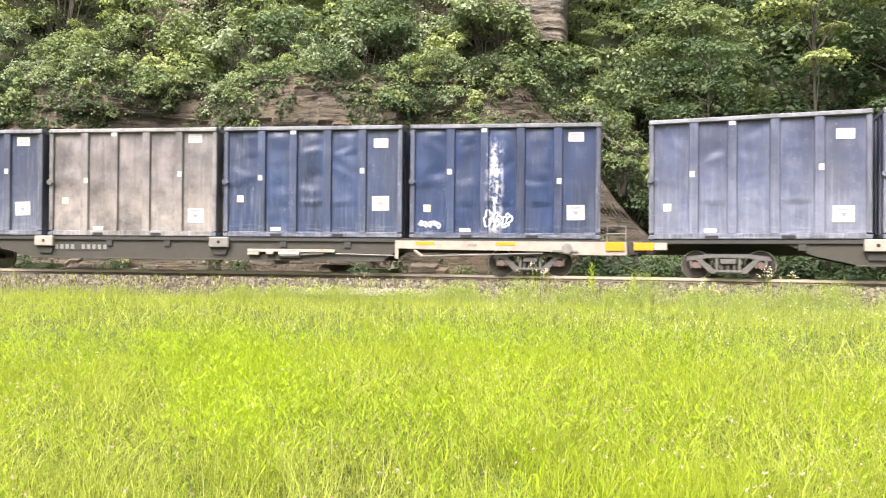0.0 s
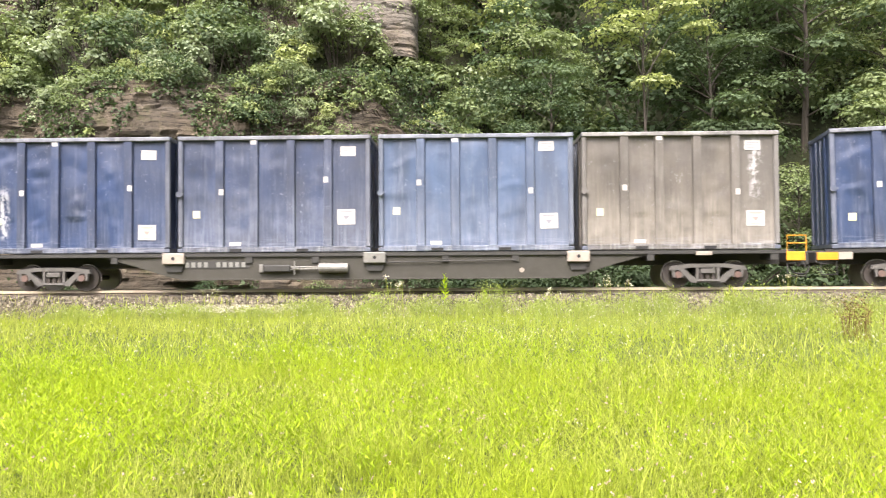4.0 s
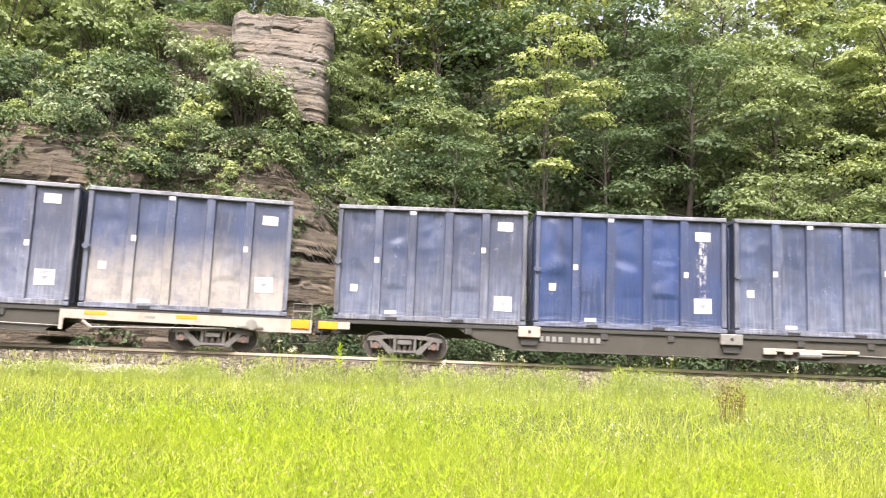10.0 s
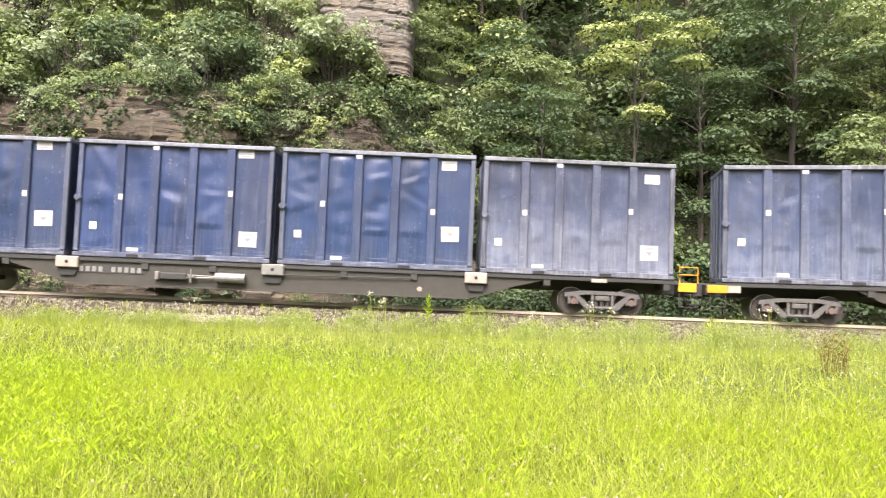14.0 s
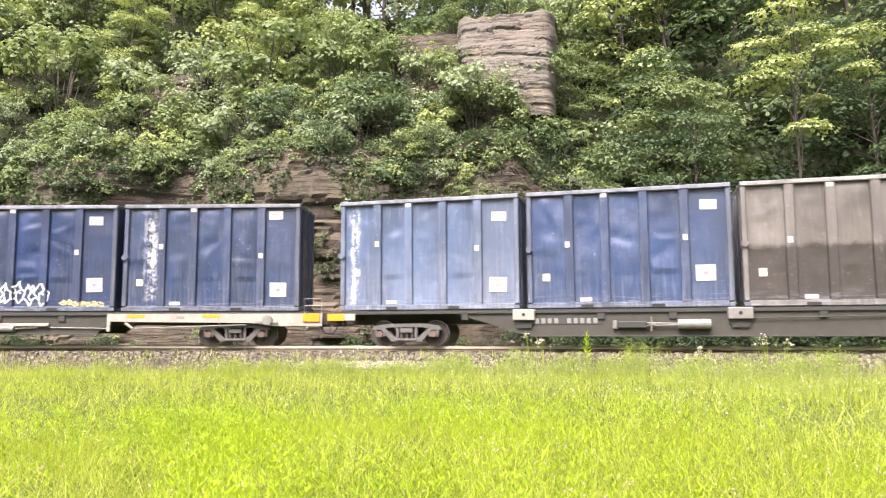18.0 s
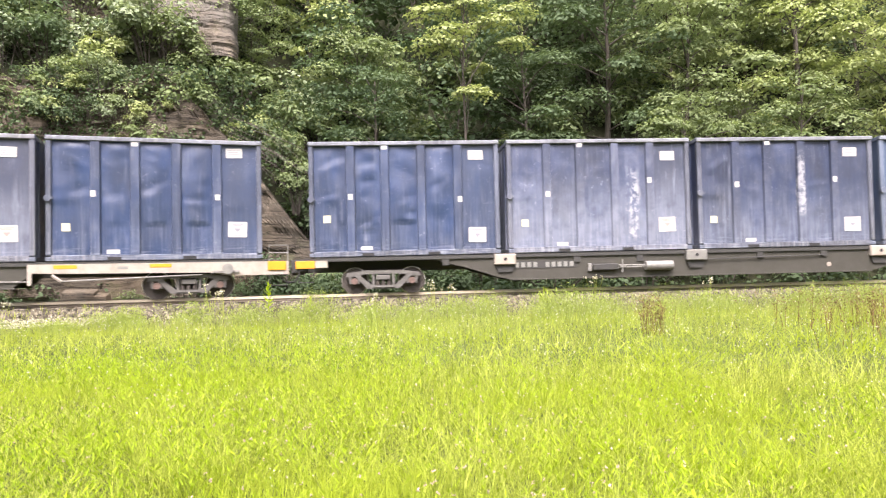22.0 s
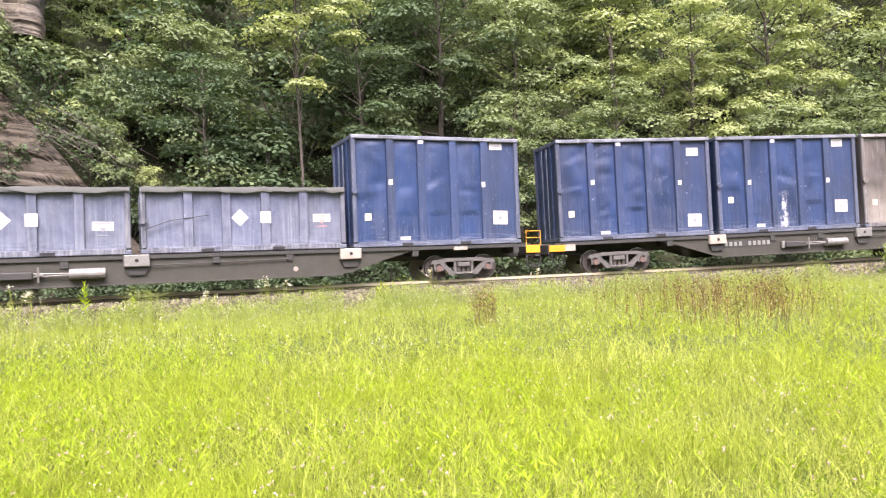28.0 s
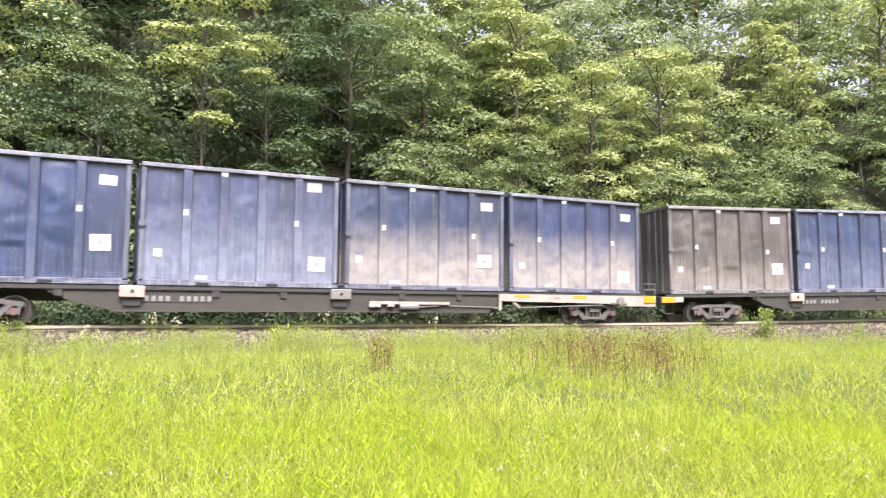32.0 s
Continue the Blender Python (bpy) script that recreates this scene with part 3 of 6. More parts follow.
# ---------------------------------------------------------------- woods on the hill
def leaves(rng, pts, size, up=0.6, droop=0.25, shape=0.42, out=None):
    """Folded leaves at points (n x 3): n x 4 x 3 corners. out: the way each leaf faces."""
    n = len(pts)
    a = rng.uniform(0, 2 * math.pi, n)
    d = np.stack([np.cos(a), np.sin(a), rng.normal(-droop, 0.35, n)], -1)
    d /= np.linalg.norm(d, axis=1)[:, None]
    if out is None:
        nz = np.stack([rng.normal(0, 1 - up, n), rng.normal(0, 1 - up, n), np.ones(n)], -1)
    else:
        nz = out + np.array([0, 0, 0.5]) + rng.normal(0, 0.28, (n, 3))
        nz /= np.linalg.norm(nz, axis=1)[:, None] + 1e-6
        d -= nz * (d * nz).sum(1)[:, None] * 0.85
        d /= np.linalg.norm(d, axis=1)[:, None] + 1e-6
    side = np.cross(d, nz)
    side /= np.linalg.norm(side, axis=1)[:, None] + 1e-6
    nrm = np.cross(side, d)
    L = size * rng.uniform(0.65, 1.35, n)[:, None]
    W = L * shape
    base = pts - d * L * 0.5
    tip = pts + d * L * 0.5
    lift = nrm * W * 0.35
    return np.stack([base, pts + side * W + lift, tip, pts - side * W + lift], 1)


def lobe(rng, centre, wide, high, count, leaf):
    """A ragged tier of leaves: thick and bright on top, open below, drooping at the rim, with tufts that stand out."""
    d = rng.normal(0, 1, (count, 3))
    d /= np.linalg.norm(d, axis=1)[:, None]
    d[:, 2] = np.where(d[:, 2] < -0.25, -d[:, 2], d[:, 2])
    a = np.arctan2(d[:, 1], d[:, 0])
    rag = 1 + 0.24 * np.sin(a * 3 + rng.uniform(0, 6)) * np.cos(d[:, 2] * 5 + rng.uniform(0, 6)) + 0.18 * np.sin(a * 7 + d[:, 2] * 9 + rng.uniform(0, 6)) + 0.10 * np.sin(a * 13 + rng.uniform(0, 6))
    r = (rng.uniform(0.45, 1.08, count) ** 0.5 * rag)[:, None]
    p = centre + d * r * np.array([wide, wide, high])
    p[:, 2] -= 0.2 * (np.hypot(d[:, 0], d[:, 1]) * r[:, 0]) ** 2 * wide
    out = d * np.array([1.0, 1.0, wide / max(high, 0.1) * 0.6])
    out /= np.linalg.norm(out, axis=1)[:, None] + 1e-6
    return leaves(rng, p, leaf, 0.55, 0.3, 0.42, out)


def make_tree(seed, tall, crown, lobes, per, leaf, mat, first=0.28, size=0.44, flat=0.42):
    """A tree with a tapered trunk, limbs and rounded masses of leaves. Returns its empty root."""
    rng = np.random.default_rng(seed)
    root = new("tree")
    lean = rng.normal(0, 0.05, 2)
    bend = rng.uniform(-0.25, 0.25, 2)
    def stem(f):
        return np.array([lean[0] * tall * f + bend[0] * math.sin(f * 3), lean[1] * tall * f + bend[1] * math.sin(f * 2.6), tall * f])
    tr = rod([stem(f) - (0, 0, 0.5 if f == 0 else 0) for f in np.linspace(0, 0.93, 8)], tall * 0.013 + 0.03, 8, None, 0.2)
    quad = []
    for i in range(lobes):
        g = (i + rng.uniform(0, 1)) / lobes
        f = first + (0.98 - first) * g
        a = i * 2.4 + rng.uniform(-0.6, 0.6)
        reach = crown * math.sin(math.pi * (0.22 + 0.66 * g)) ** 0.7 * rng.uniform(0.3, 0.95)
        p0 = stem(f * 0.84)
        c = stem(f) + np.array([math.cos(a) * reach, math.sin(a) * reach, rng.uniform(-0.1, 0.1) * reach])
        rod([p0, (p0 + c) / 2 + np.array([0, 0, 0.1 * reach]), c], tall * 0.0042 + 0.008, 4, tr, 0.35)
        w = crown * size * rng.uniform(0.7, 1.25)
        quad.append(lobe(rng, c, w, w * flat * rng.uniform(0.75, 1.2), int(per * rng.uniform(0.75, 1.25)), leaf))
    part("trunk", tr, M_BARK, root)
    part("crown", quads("crown", np.concatenate(quad), mat), None, root)
    return root


def make_shrub(seed, wide, tall, clumps, per, leaf, mat):
    rng = np.random.default_rng(seed)
    root = new("shrub")
    stems = bmesh.new()
    quad = []
    for i in range(clumps):
        a = rng.uniform(0, 2 * math.pi)
        r = wide * 0.5 * math.sqrt(rng.uniform(0, 1))
        z = tall * (0.25 + 0.7 * rng.uniform(0, 1) * (1 - 0.5 * (r / (wide * 0.5)) ** 2))
        c = np.array([r * math.cos(a), r * math.sin(a), z])
        rod([(c[0] * 0.15, c[1] * 0.15, -0.4), (c[0] * 0.55, c[1] * 0.55, z * 0.6), tuple(c)], 0.025, 4, stems, 0.4)
        w = wide * rng.uniform(0.16, 0.27)
        quad.append(lobe(rng, c, w, w * 0.7, int(per * rng.uniform(0.6, 1.4)), leaf))
    part("stem", stems, M_BARK, root)
    part("foliage", quads("foliage", np.concatenate(quad), mat), None, root)
    return root


def place(thing, s, off, size, turn, label, category, group, sink=0.0):
    """A copy of a plant on the hill."""
    x, y, z = on_hill(s, off)
    ob = copy_thing(thing, Matrix.Identity(4))
    ob.matrix_basis = pose(x, y, z - sink, 0, 0, turn) @ Matrix.Scale(size, 4)
    return tagged(ob, label, category, group)


def build_woods():
    rng = random.Random(21)
    trees = [make_tree(1, 9, 3.3, 15, 205, 0.235, M_LEAF), make_tree(2, 11, 3.5, 16, 205, 0.24, M_LEAF_PALE), make_tree(3, 8, 3.4, 15, 205, 0.235, M_LEAF_DARK),
             make_tree(4, 10, 3.2, 16, 205, 0.235, M_LEAF_YELLOW), make_tree(5, 8, 3.4, 15, 205, 0.235, M_LEAF),
             make_tree(41, 14, 3.4, 24, 420, 0.15, M_LEAF_YELLOW, 0.4, 0.32, 0.36), make_tree(42, 9, 3.4, 20, 520, 0.16, M_LEAF, 0.12, 0.42, 0.38), make_tree(43, 10, 3.5, 20, 520, 0.16, M_LEAF_DARK, 0.12, 0.42, 0.38), make_tree(44, 11, 3.4, 20, 520, 0.16, M_LEAF_YELLOW, 0.14, 0.42, 0.36)]
    bushes = [make_shrub(31, 2.6, 2.2, 16, 72, 0.15, M_LEAF), make_shrub(32, 2.2, 2.4, 15, 72, 0.14, M_LEAF_PALE), make_shrub(33, 3.0, 2.2, 17, 72, 0.155, M_LEAF_DARK),
              make_shrub(34, 1.8, 1.9, 12, 90, 0.12, M_LEAF_YELLOW), make_shrub(35, 2.4, 2.8, 16, 72, 0.15, M_LEAF)]
    words = {"green": "leafy green", "pale": "pale grey-green", "dark": "dark green", "yellow": "bright yellow-green"}
    kinds_t = ["green", "pale", "dark", "yellow", "green", "yellow", "green", "dark", "yellow"]
    kinds_b = ["green", "pale", "dark", "yellow", "green"]

    def tree(k, s, off, size, turn=None):
        place(trees[k], s, off, size, rng.uniform(0, 360) if turn is None else turn, f"{words[kinds_t[k]]} broadleaf tree on the steep hillside", "tree", "trees on the hill", 0.3)

    def bush(k, s, off, size):
        place(bushes[k], s, off, size, rng.uniform(0, 360), f"{words[kinds_b[k]]} bush growing on the rocky bank", "bush", "bushes on the bank", 0.15)

    # the light-leaved tree before the wood and its neighbours
    for k, sx, off, size, turn in ((6, 12.3, 8.0, 0.62, 10), (7, 3.2, 10.5, 0.8, 70), (6, 16.6, 8.2, 0.8, 200), (7, 10.0, 11.5, 0.9, 120), (6, 17.5, 11.5, 1.05, 20), (6, 22.0, 9.0, 0.85, 90),
                                   (7, 14.0, 12.5, 1.1, 160), (8, 26.5, 10.0, 0.95, 250), (6, 31.0, 9.0, 0.9, 300), (8, 24.0, 13.0, 1.1, 45), (6, 36.0, 9.0, 0.9, 135), (8, 33.0, 13.0, 1.1, 210), (6, 41.0, 10.5, 1.0, 330), (6, 2.0, 13.0, 0.9, 15)):
        tree(k, sx, off, size, turn)
    # wood on the right-hand slope, row behind row
    for row, off in enumerate((15.5, 20.5, 27.0, 35.0, 44.0)):
        s = 2.0 + 1.7 * (row % 2)
        while s < 52 + off * 0.9:
            # paler leaf kinds in the upper rows stand in for haze and bright air
            k = rng.choice(((0, 2, 4, 3), (0, 1, 4, 3), (0, 1, 1, 3), (1, 3, 0), (0, 1))[row])
            if s < 16 and row < 2:
                k = 2
            tree(k, s + rng.uniform(-1, 1), off + rng.uniform(-1.3, 1.3), rng.uniform(0.78, 1.12) * (1 + 0.2 * row))
            s += rng.uniform(3.4, 4.6) * (1 + 0.12 * row)
    # growth above the rock face: tall bushes low down, trees along the top
    for row, off in enumerate((14.2, 16.6, 19.4)):
        s = -34.0 - row * 1.5
        while s < 2:
            if not (-12 < s < -1.8 and off < 14.5):
                bush(rng.choice((1, 1, 3, 3, 3, 4)), s + rng.uniform(-0.7, 0.7), off + rng.uniform(-0.8, 0.8), rng.uniform(1.4, 2.2))
            s += rng.uniform(2.9, 4.2)
    for row, off in enumerate((20.0, 26.0, 33.0, 41.0, 49.0)):
        s = -38.0 - row * 2
        while s < 4 + 4 * row:
            tree(rng.choice((1, 1, 3, 4, 3)), s + rng.uniform(-1, 1), off + rng.uniform(-1, 1), rng.uniform(0.85, 1.2) * (1 + 0.2 * row))
            s += rng.uniform(3.1, 4.3)
    for k, sx, off, size, turn in ((8, -25.5, 15.5, 0.62, 15), (8, -19.0, 16.5, 0.6, 80), (6, -14.5, 14.6, 0.6, 140), (7, -8.6, 17.0, 0.7, 30), (6, -2.4, 13.6, 0.62, 260)):
        tree(k, sx, off, size, turn)
    # bushes clinging to the rock face and its brow
    for s, off, k, size in ((30.5, 8.0, 2, 1.3), (33.0, 9.6, 2, 1.6), (35.6, 8.0, 0, 1.4), (38.2, 9.8, 2, 1.6), (40.6, 8.2, 2, 1.4), (43.0, 10.0, 0, 1.6), (36.8, 12.0, 2, 1.8), (41.8, 12.6, 2, 1.8), (46.0, 9.0, 2, 1.5), (2.6, 9.0, 2, 1.4), (4.6, 9.4, 0, 1.4), (5.6, 10.6, 2, 1.6), (8.2, 9.6, 0, 1.5), (3.4, 12.4, 4, 1.7), (6.8, 12.8, 2, 1.9), (10.2, 9.2, 2, 1.3), (-21.5, 7.2, 3, 0.7), (-17.2, 7.4, 0, 0.9), (-13.6, 8.6, 1, 0.75), (-11.6, 7.0, 3, 0.6), (-6.4, 9.6, 1, 1.5), (-8.2, 9.6, 1, 1.1), (-4.4, 9.4, 0, 0.9), (-3.0, 10.6, 0, 1.2), (-11.0, 10.6, 2, 1.3), (-12.6, 11.6, 0, 1.2), (-1.6, 11.8, 0, 1.2), (-1.4, 9.6, 4, 1.1), (-6.2, 6.9, 1, 0.55), (-19.0, 9.4, 0, 1.2),
                           (-10.6, 11.2, 0, 1.2), (-9.3, 10.8, 1, 1.1), (-12.4, 13.0, 4, 1.5), (-8.0, 10.4, 2, 0.9), (-5.0, 14.6, 0, 1.3), (-7.6, 14.8, 4, 1.2), (-20.6, 11.4, 0, 1.3), (-22.6, 11.8, 4, 1.3),
                           (-23.6, 8.8, 1, 1.1), (-26.5, 8.2, 0, 1.2), (-15.0, 9.8, 2, 1.2), (-29.8, 8.0, 0, 1.1), (-33, 8.0, 1, 1.1), (-10.2, 9.8, 2, 1.0), (1.5, 7.2, 4, 1.0), (-36.5, 8, 0, 1.2)):
        bush(k, s, off, size)
    # only the dark-leaved kind here, its colour standing in for shade behind the train
    for i in range(22):
        bush(2, -5.5 + 0.6 * i, 5.3 + 0.9 * (i % 2), 0.62 + 0.14 * (i % 3))
    s = -38.0
    while s < 0:
        if rng.random() < 0.75:
            bush(rng.choice((0, 1, 1, 3, 4, 0)), s, float(cliff_foot(np.array(s))) + rng.uniform(0.9, 1.9), rng.uniform(0.55, 1.0))
        s += rng.uniform(1.6, 2.8)
    for row, off in enumerate((9.6, 11.2, 13.0)):
        s = -38.0
        while s < 0:
            if not (-10.5 < s < -2.6 and off > 10):
                bush(rng.choice((0, 1, 1, 3, 3, 4)), s + rng.uniform(-0.8, 0.8), off + rng.uniform(-0.6, 0.6), rng.uniform(0.85, 1.45))
            s += rng.uniform(2.2, 3.6)
    for row, off in enumerate((6.2, 9.4, 12.8, 16.4)):
        s = 0.5
        while s < 52 + 2 * row:
            # mostly dark leaves in the low rows, in place of shade under the trees
            bush(rng.choice((0, 2, 2, 2, 4) if row < 2 else (0, 2, 4, 3)), s + rng.uniform(-0.8, 0.8), off + rng.uniform(-0.6, 0.6), rng.uniform(0.75, 1.3) * (1 + 0.14 * row))
            s += rng.uniform(2.3, 3.7) * (1 + 0.12 * row)
    s = -40.0
    while s < 3:
        if rng.random() < 0.9:
            bush(rng.choice((0, 2, 2)), s, 4.6 + rng.uniform(-0.3, 0.5), rng.uniform(0.35, 0.6))
        s += rng.uniform(1.0, 2.4)
    for i in range(80):
        s = -38 + 39.5 * (i + rng.random()) / 80
        z = rng.choice((rng.uniform(4.6, 6.2), rng.uniform(6.4, 9.0), rng.uniform(7.0, 9.2)))
        if s > -5:
            z *= 0.8
        if -5.2 < s < 0.6 and z > 4.4:
            continue
        x, y, h = track(s, float(cliff_foot(np.array(s))) - 0.25 + 0.12 * z)
        k = rng.choice((0, 1, 2, 3, 4, 2))
        ob = copy_thing(bushes[k], Matrix.Identity(4))
        ob.matrix_basis = pose(x, y, z - 0.5, 0, 0, rng.uniform(0, 360)) @ Matrix.Scale(rng.uniform(0.35, 0.8), 4)
        tagged(ob, f"{words[kinds_b[k]]} bush clinging to the rock face", "bush", "bushes on the bank")
    # bushes rooted on top of the tall outcrop
    for k, s, off, z, size in ((0, -7.9, 13.0, 16.6, 0.75), (2, -6.6, 13.2, 16.9, 0.85), (4, -5.2, 13.2, 16.9, 0.8), (0, -3.9, 13.0, 16.6, 0.8), (2, -9.6, 14.6, 15.8, 1.1), (3, -8.6, 11.9, 14.6, 0.6), (0, -10.6, 12.4, 14.0, 1.1), (1, -9.4, 11.6, 12.9, 1.0), (4, -8.0, 10.9, 12.3, 1.0), (1, -7.0, 10.4, 11.7, 0.95), (0, -3.2, 11.0, 12.6, 0.9), (3, -6.2, 12.6, 16.6, 0.6), (1, -4.4, 12.6, 17.0, 0.55)):
        x, y, h = track(s, off)
        ob = copy_thing(bushes[k], Matrix.Identity(4))
        ob.matrix_basis = pose(x, y, z, 0, 0, rng.uniform(0, 360)) @ Matrix.Scale(size, 4)
        tagged(ob, f"{words[kinds_b[k]]} bush growing on top of the outcrop", "bush", "bushes on the bank")
    # bushes hanging over the brow of the rock face
    for i in range(44):
        s = -39 + 34.5 * (i + rng.random()) / 44
        z = rng.uniform(7.2, 8.9)
        x, y, h = track(s, float(cliff_foot(np.array(s))) + 0.1 + 0.12 * z)
        k = rng.choice((0, 1, 1, 3, 4, 0))
        ob = copy_thing(bushes[k], Matrix.Identity(4))
        ob.matrix_basis = pose(x, y, z - 0.7, 0, 0, rng.uniform(0, 360)) @ Matrix.Scale(rng.uniform(0.6, 1.1), 4)
        tagged(ob, f"{words[kinds_b[k]]} bush hanging over the rock face", "bush", "bushes on the bank")
    for t in trees + bushes:
        for o in (*t.children_recursive, t):
            bpy.data.objects.remove(o)


def build_cover():
    """Creepers and low growth over the slope between the trees."""
    rng = np.random.default_rng(8)
    n = 52000
    s = rng.uniform(-48, 75, n)
    off = 4.6 + 26 * rng.uniform(0, 1, n) ** 1.6
    bare = (s < 0) & (off < 8.2) & (rng.uniform(0, 1, n) < 0.85)
    bare |= (s > -7.5) & (s < -3.2) & (off > 10.8) & (off < 12.6)
    s, off = s[~bare], off[~bare]
    z = height(s, off)
    x, y, h = track_points(s, off)
    pts = np.stack([x, y, z + np.abs(rng.normal(0.1, 0.22, len(z)))], -1)
    tagged(new("undergrowth", quads("undergrowth", leaves(rng, pts, 0.19, 0.4), M_LEAF_DARK)), "dense low green undergrowth and creepers on the slope", "undergrowth", kind="stuff")


def build_creepers():
    """Creepers in ragged curtains over the rock face."""
    rng = np.random.default_rng(18)
    n = 52000
    s, z = rng.uniform(-42, 4, n), -0.4 + 9.6 * rng.uniform(0, 1, n) ** 0.8
    w = waves(s * 0.9, z * 0.8, 3.0) + 0.35 * waves(s * 2.7, z * 2.2, 1.0) + 0.12 * (z - 5)
    keep = w + rng.normal(0, 0.12, n) + 0.35 * smooth(1.5, 0.0, z) > 0.24
    s, z = s[keep], z[keep]
    layers = beds(11, 14)
    off = np.array([float(cliff_foot(np.array(a))) - 0.35 + 0.12 * b + face_depth(layers, float(a), float(b), 0.0) for a, b in zip(s, z)]) - np.abs(rng.normal(0.08, 0.12, len(s)))
    xy = np.stack(track_points(s, off)[:2], -1)
    tagged(new("creepers", quads("creepers", leaves(rng, np.concatenate([xy, z[:, None]], 1), 0.15, 0.2, 0.5), M_LEAF_DARK)), "green creepers hanging in curtains over the rock face", "creepers", kind="stuff")


def light_tree(s, off):
    """The slender light-leaved tree before the wood, its leaves in flat drooping plates."""
    rng = np.random.default_rng(70)
    root = new("tree")
    x, y, z0 = on_hill(s, off)
    root.matrix_basis = pose(x, y, z0 - 0.2, 0, 0, 0)
    tagged(root, "slender tree with pale yellow-green leaves in flat plates", "tree", "trees on the hill")
    top = 16.2 - z0
    tr = rod([(0, 0, -0.4), (0.05, 0, top * 0.3), (-0.08, 0.05, top * 0.6), (0.1, 0, top)], 0.085, 8, None, 0.3)
    quad = []
    for dx, dy, z, w in ((-1.3, -0.6, 11.2, 1.35), (-0.7, -0.9, 11.7, 1.2), (0.25, -0.5, 9.1, 1.0), (1.3, -0.2, 12.4, 1.2), (2.4, 0.1, 11.6, 0.9), (0.4, 0.2, 13.3, 1.3), (2.6, 0.6, 13.3, 1.2), (0.9, 0.8, 10.6, 0.7), (-0.4, 0.1, 14.4, 1.3), (1.3, -0.2, 15.0, 1.4), (0.3, 0.3, 16.2, 1.2), (-1.5, 0.3, 13.0, 1.1)):
        c = np.array([dx, dy, z - z0])
        f = max(0.3, (z - z0) / top - 0.14)
        rod([(0.0, 0.0, top * f), tuple(c * (0.5, 0.5, 1) - (0, 0, 0.25)), tuple(c)], 0.03, 5, tr, 0.35)
        quad.append(lobe(rng, c, w, w * 0.27, int(380 * w), 0.15))
    part("trunk", tr, M_BARK, root)
    part("crown", quads("crown", np.concatenate(quad), M_LEAF_YELLOW), None, root)


def build_brush():
    """The heap of bare fallen branches at the end of the rock face."""
    rng = random.Random(4)
    root = new("fallen_branches")
    x, y, h = track(-2.7, 5.6)
    root.matrix_basis = pose(x, y, 5.75, 0, 0, 0)
    tagged(root, "bare bleached branches fallen down the bank", "branches")
    for i in range(17):
        x0, z0 = rng.uniform(-0.7, 0.7), rng.uniform(0.2, 1.3)
        L = rng.uniform(1.8, 3.8)
        a = rng.uniform(-0.75, -0.35)
        y0 = rng.uniform(-0.8, 0.6)
        pts = [(x0, y0, z0), (x0 + L * 0.5 * math.cos(a), y0 - 0.2, z0 + L * 0.5 * math.sin(a) + 0.12), (x0 + L * math.cos(a), y0 - 0.5, z0 + L * math.sin(a) - 0.15)]
        part("branch", rod(pts, rng.uniform(0.008, 0.016), 4, None, 0.35), M_TWIG, root)


outcrop(-5.3, 11.1, 10.8, 17.2, 5.2, 5, "tall pale sandstone outcrop standing out of the wood", M_ROCK_PALE, 0.6)
outcrop(-9.0, 13.2, 12.4, 17.0, 4.4, 8, "broken darker sandstone beds beside the tall outcrop", M_ROCK, 0.8)
outcrop(-22.5, 13.8, 11.6, 15.2, 3.6, 13, "low ledge of weathered sandstone among bushes", M_ROCK, 0.8)
build_woods()
build_cover()
build_creepers()
light_tree(6.6, 8.3)
build_brush()


# ---------------------------------------------------------------- meadow
def strip_mesh(name, rng, x, y, z, h, w, lean, segs, mat):
    """Blades whose pieces hang together, so that each blade is one island."""
    n = len(x)
    a, face = rng.uniform(0, 2 * math.pi, n), rng.uniform(0, 2 * math.pi, n)
    sx, sy = np.cos(face) * w / 2, np.sin(face) * w / 2
    rows = []
    for i in range(segs + 1):
        f = i / segs
        b = lean * h * f ** 2.2
        px, py, pz = x + np.cos(a) * b, y + np.sin(a) * b, z + h * f * (1 - 0.3 * lean * f)
        k = max(0.05, (1 - f) ** 0.55)
        rows += [np.stack([px - sx * k, py - sy * k, pz], -1), np.stack([px + sx * k, py + sy * k, pz], -1)]
    V = np.stack(rows, 1).reshape(-1, 3).astype(np.float32)
    m = 2 * (segs + 1)
    one = np.array([(2 * i, 2 * i + 1, 2 * i + 3, 2 * i + 2) for i in range(segs)], dtype=np.int32).reshape(-1)
    idx = (np.arange(n, dtype=np.int32)[:, None] * m + one[None, :]).reshape(-1)
    me = bpy.data.meshes.new(name)
    me.vertices.add(n * m)
    me.vertices.foreach_set("co", V.reshape(-1))
    me.loops.add(len(idx))
    me.loops.foreach_set("vertex_index", idx)
    q = n * segs
    me.polygons.add(q)
    me.polygons.foreach_set("loop_start", np.arange(0, q * 4, 4, dtype=np.int32))
    me.polygons.foreach_set("loop_total", np.full(q, 4, dtype=np.int32))
    me.materials.append(mat)
    me.update(calc_edges=True)
    return me


def scatter(rng, n, r0, r1, a0=-66, a1=82):
    r = np.sqrt(rng.uniform(r0 * r0, r1 * r1, n))
    a = np.radians(rng.uniform(a0, a1, n))
    x, y = r * np.sin(a), r * np.cos(a)
    s, off = beside(x, y)
    keep = off < -2.05 - 0.6 * rng.uniform(0, 1, n) ** 0.6
    x, y, s, off = x[keep], y[keep], s[keep], off[keep]
    return x, y, height(s, off), s, off


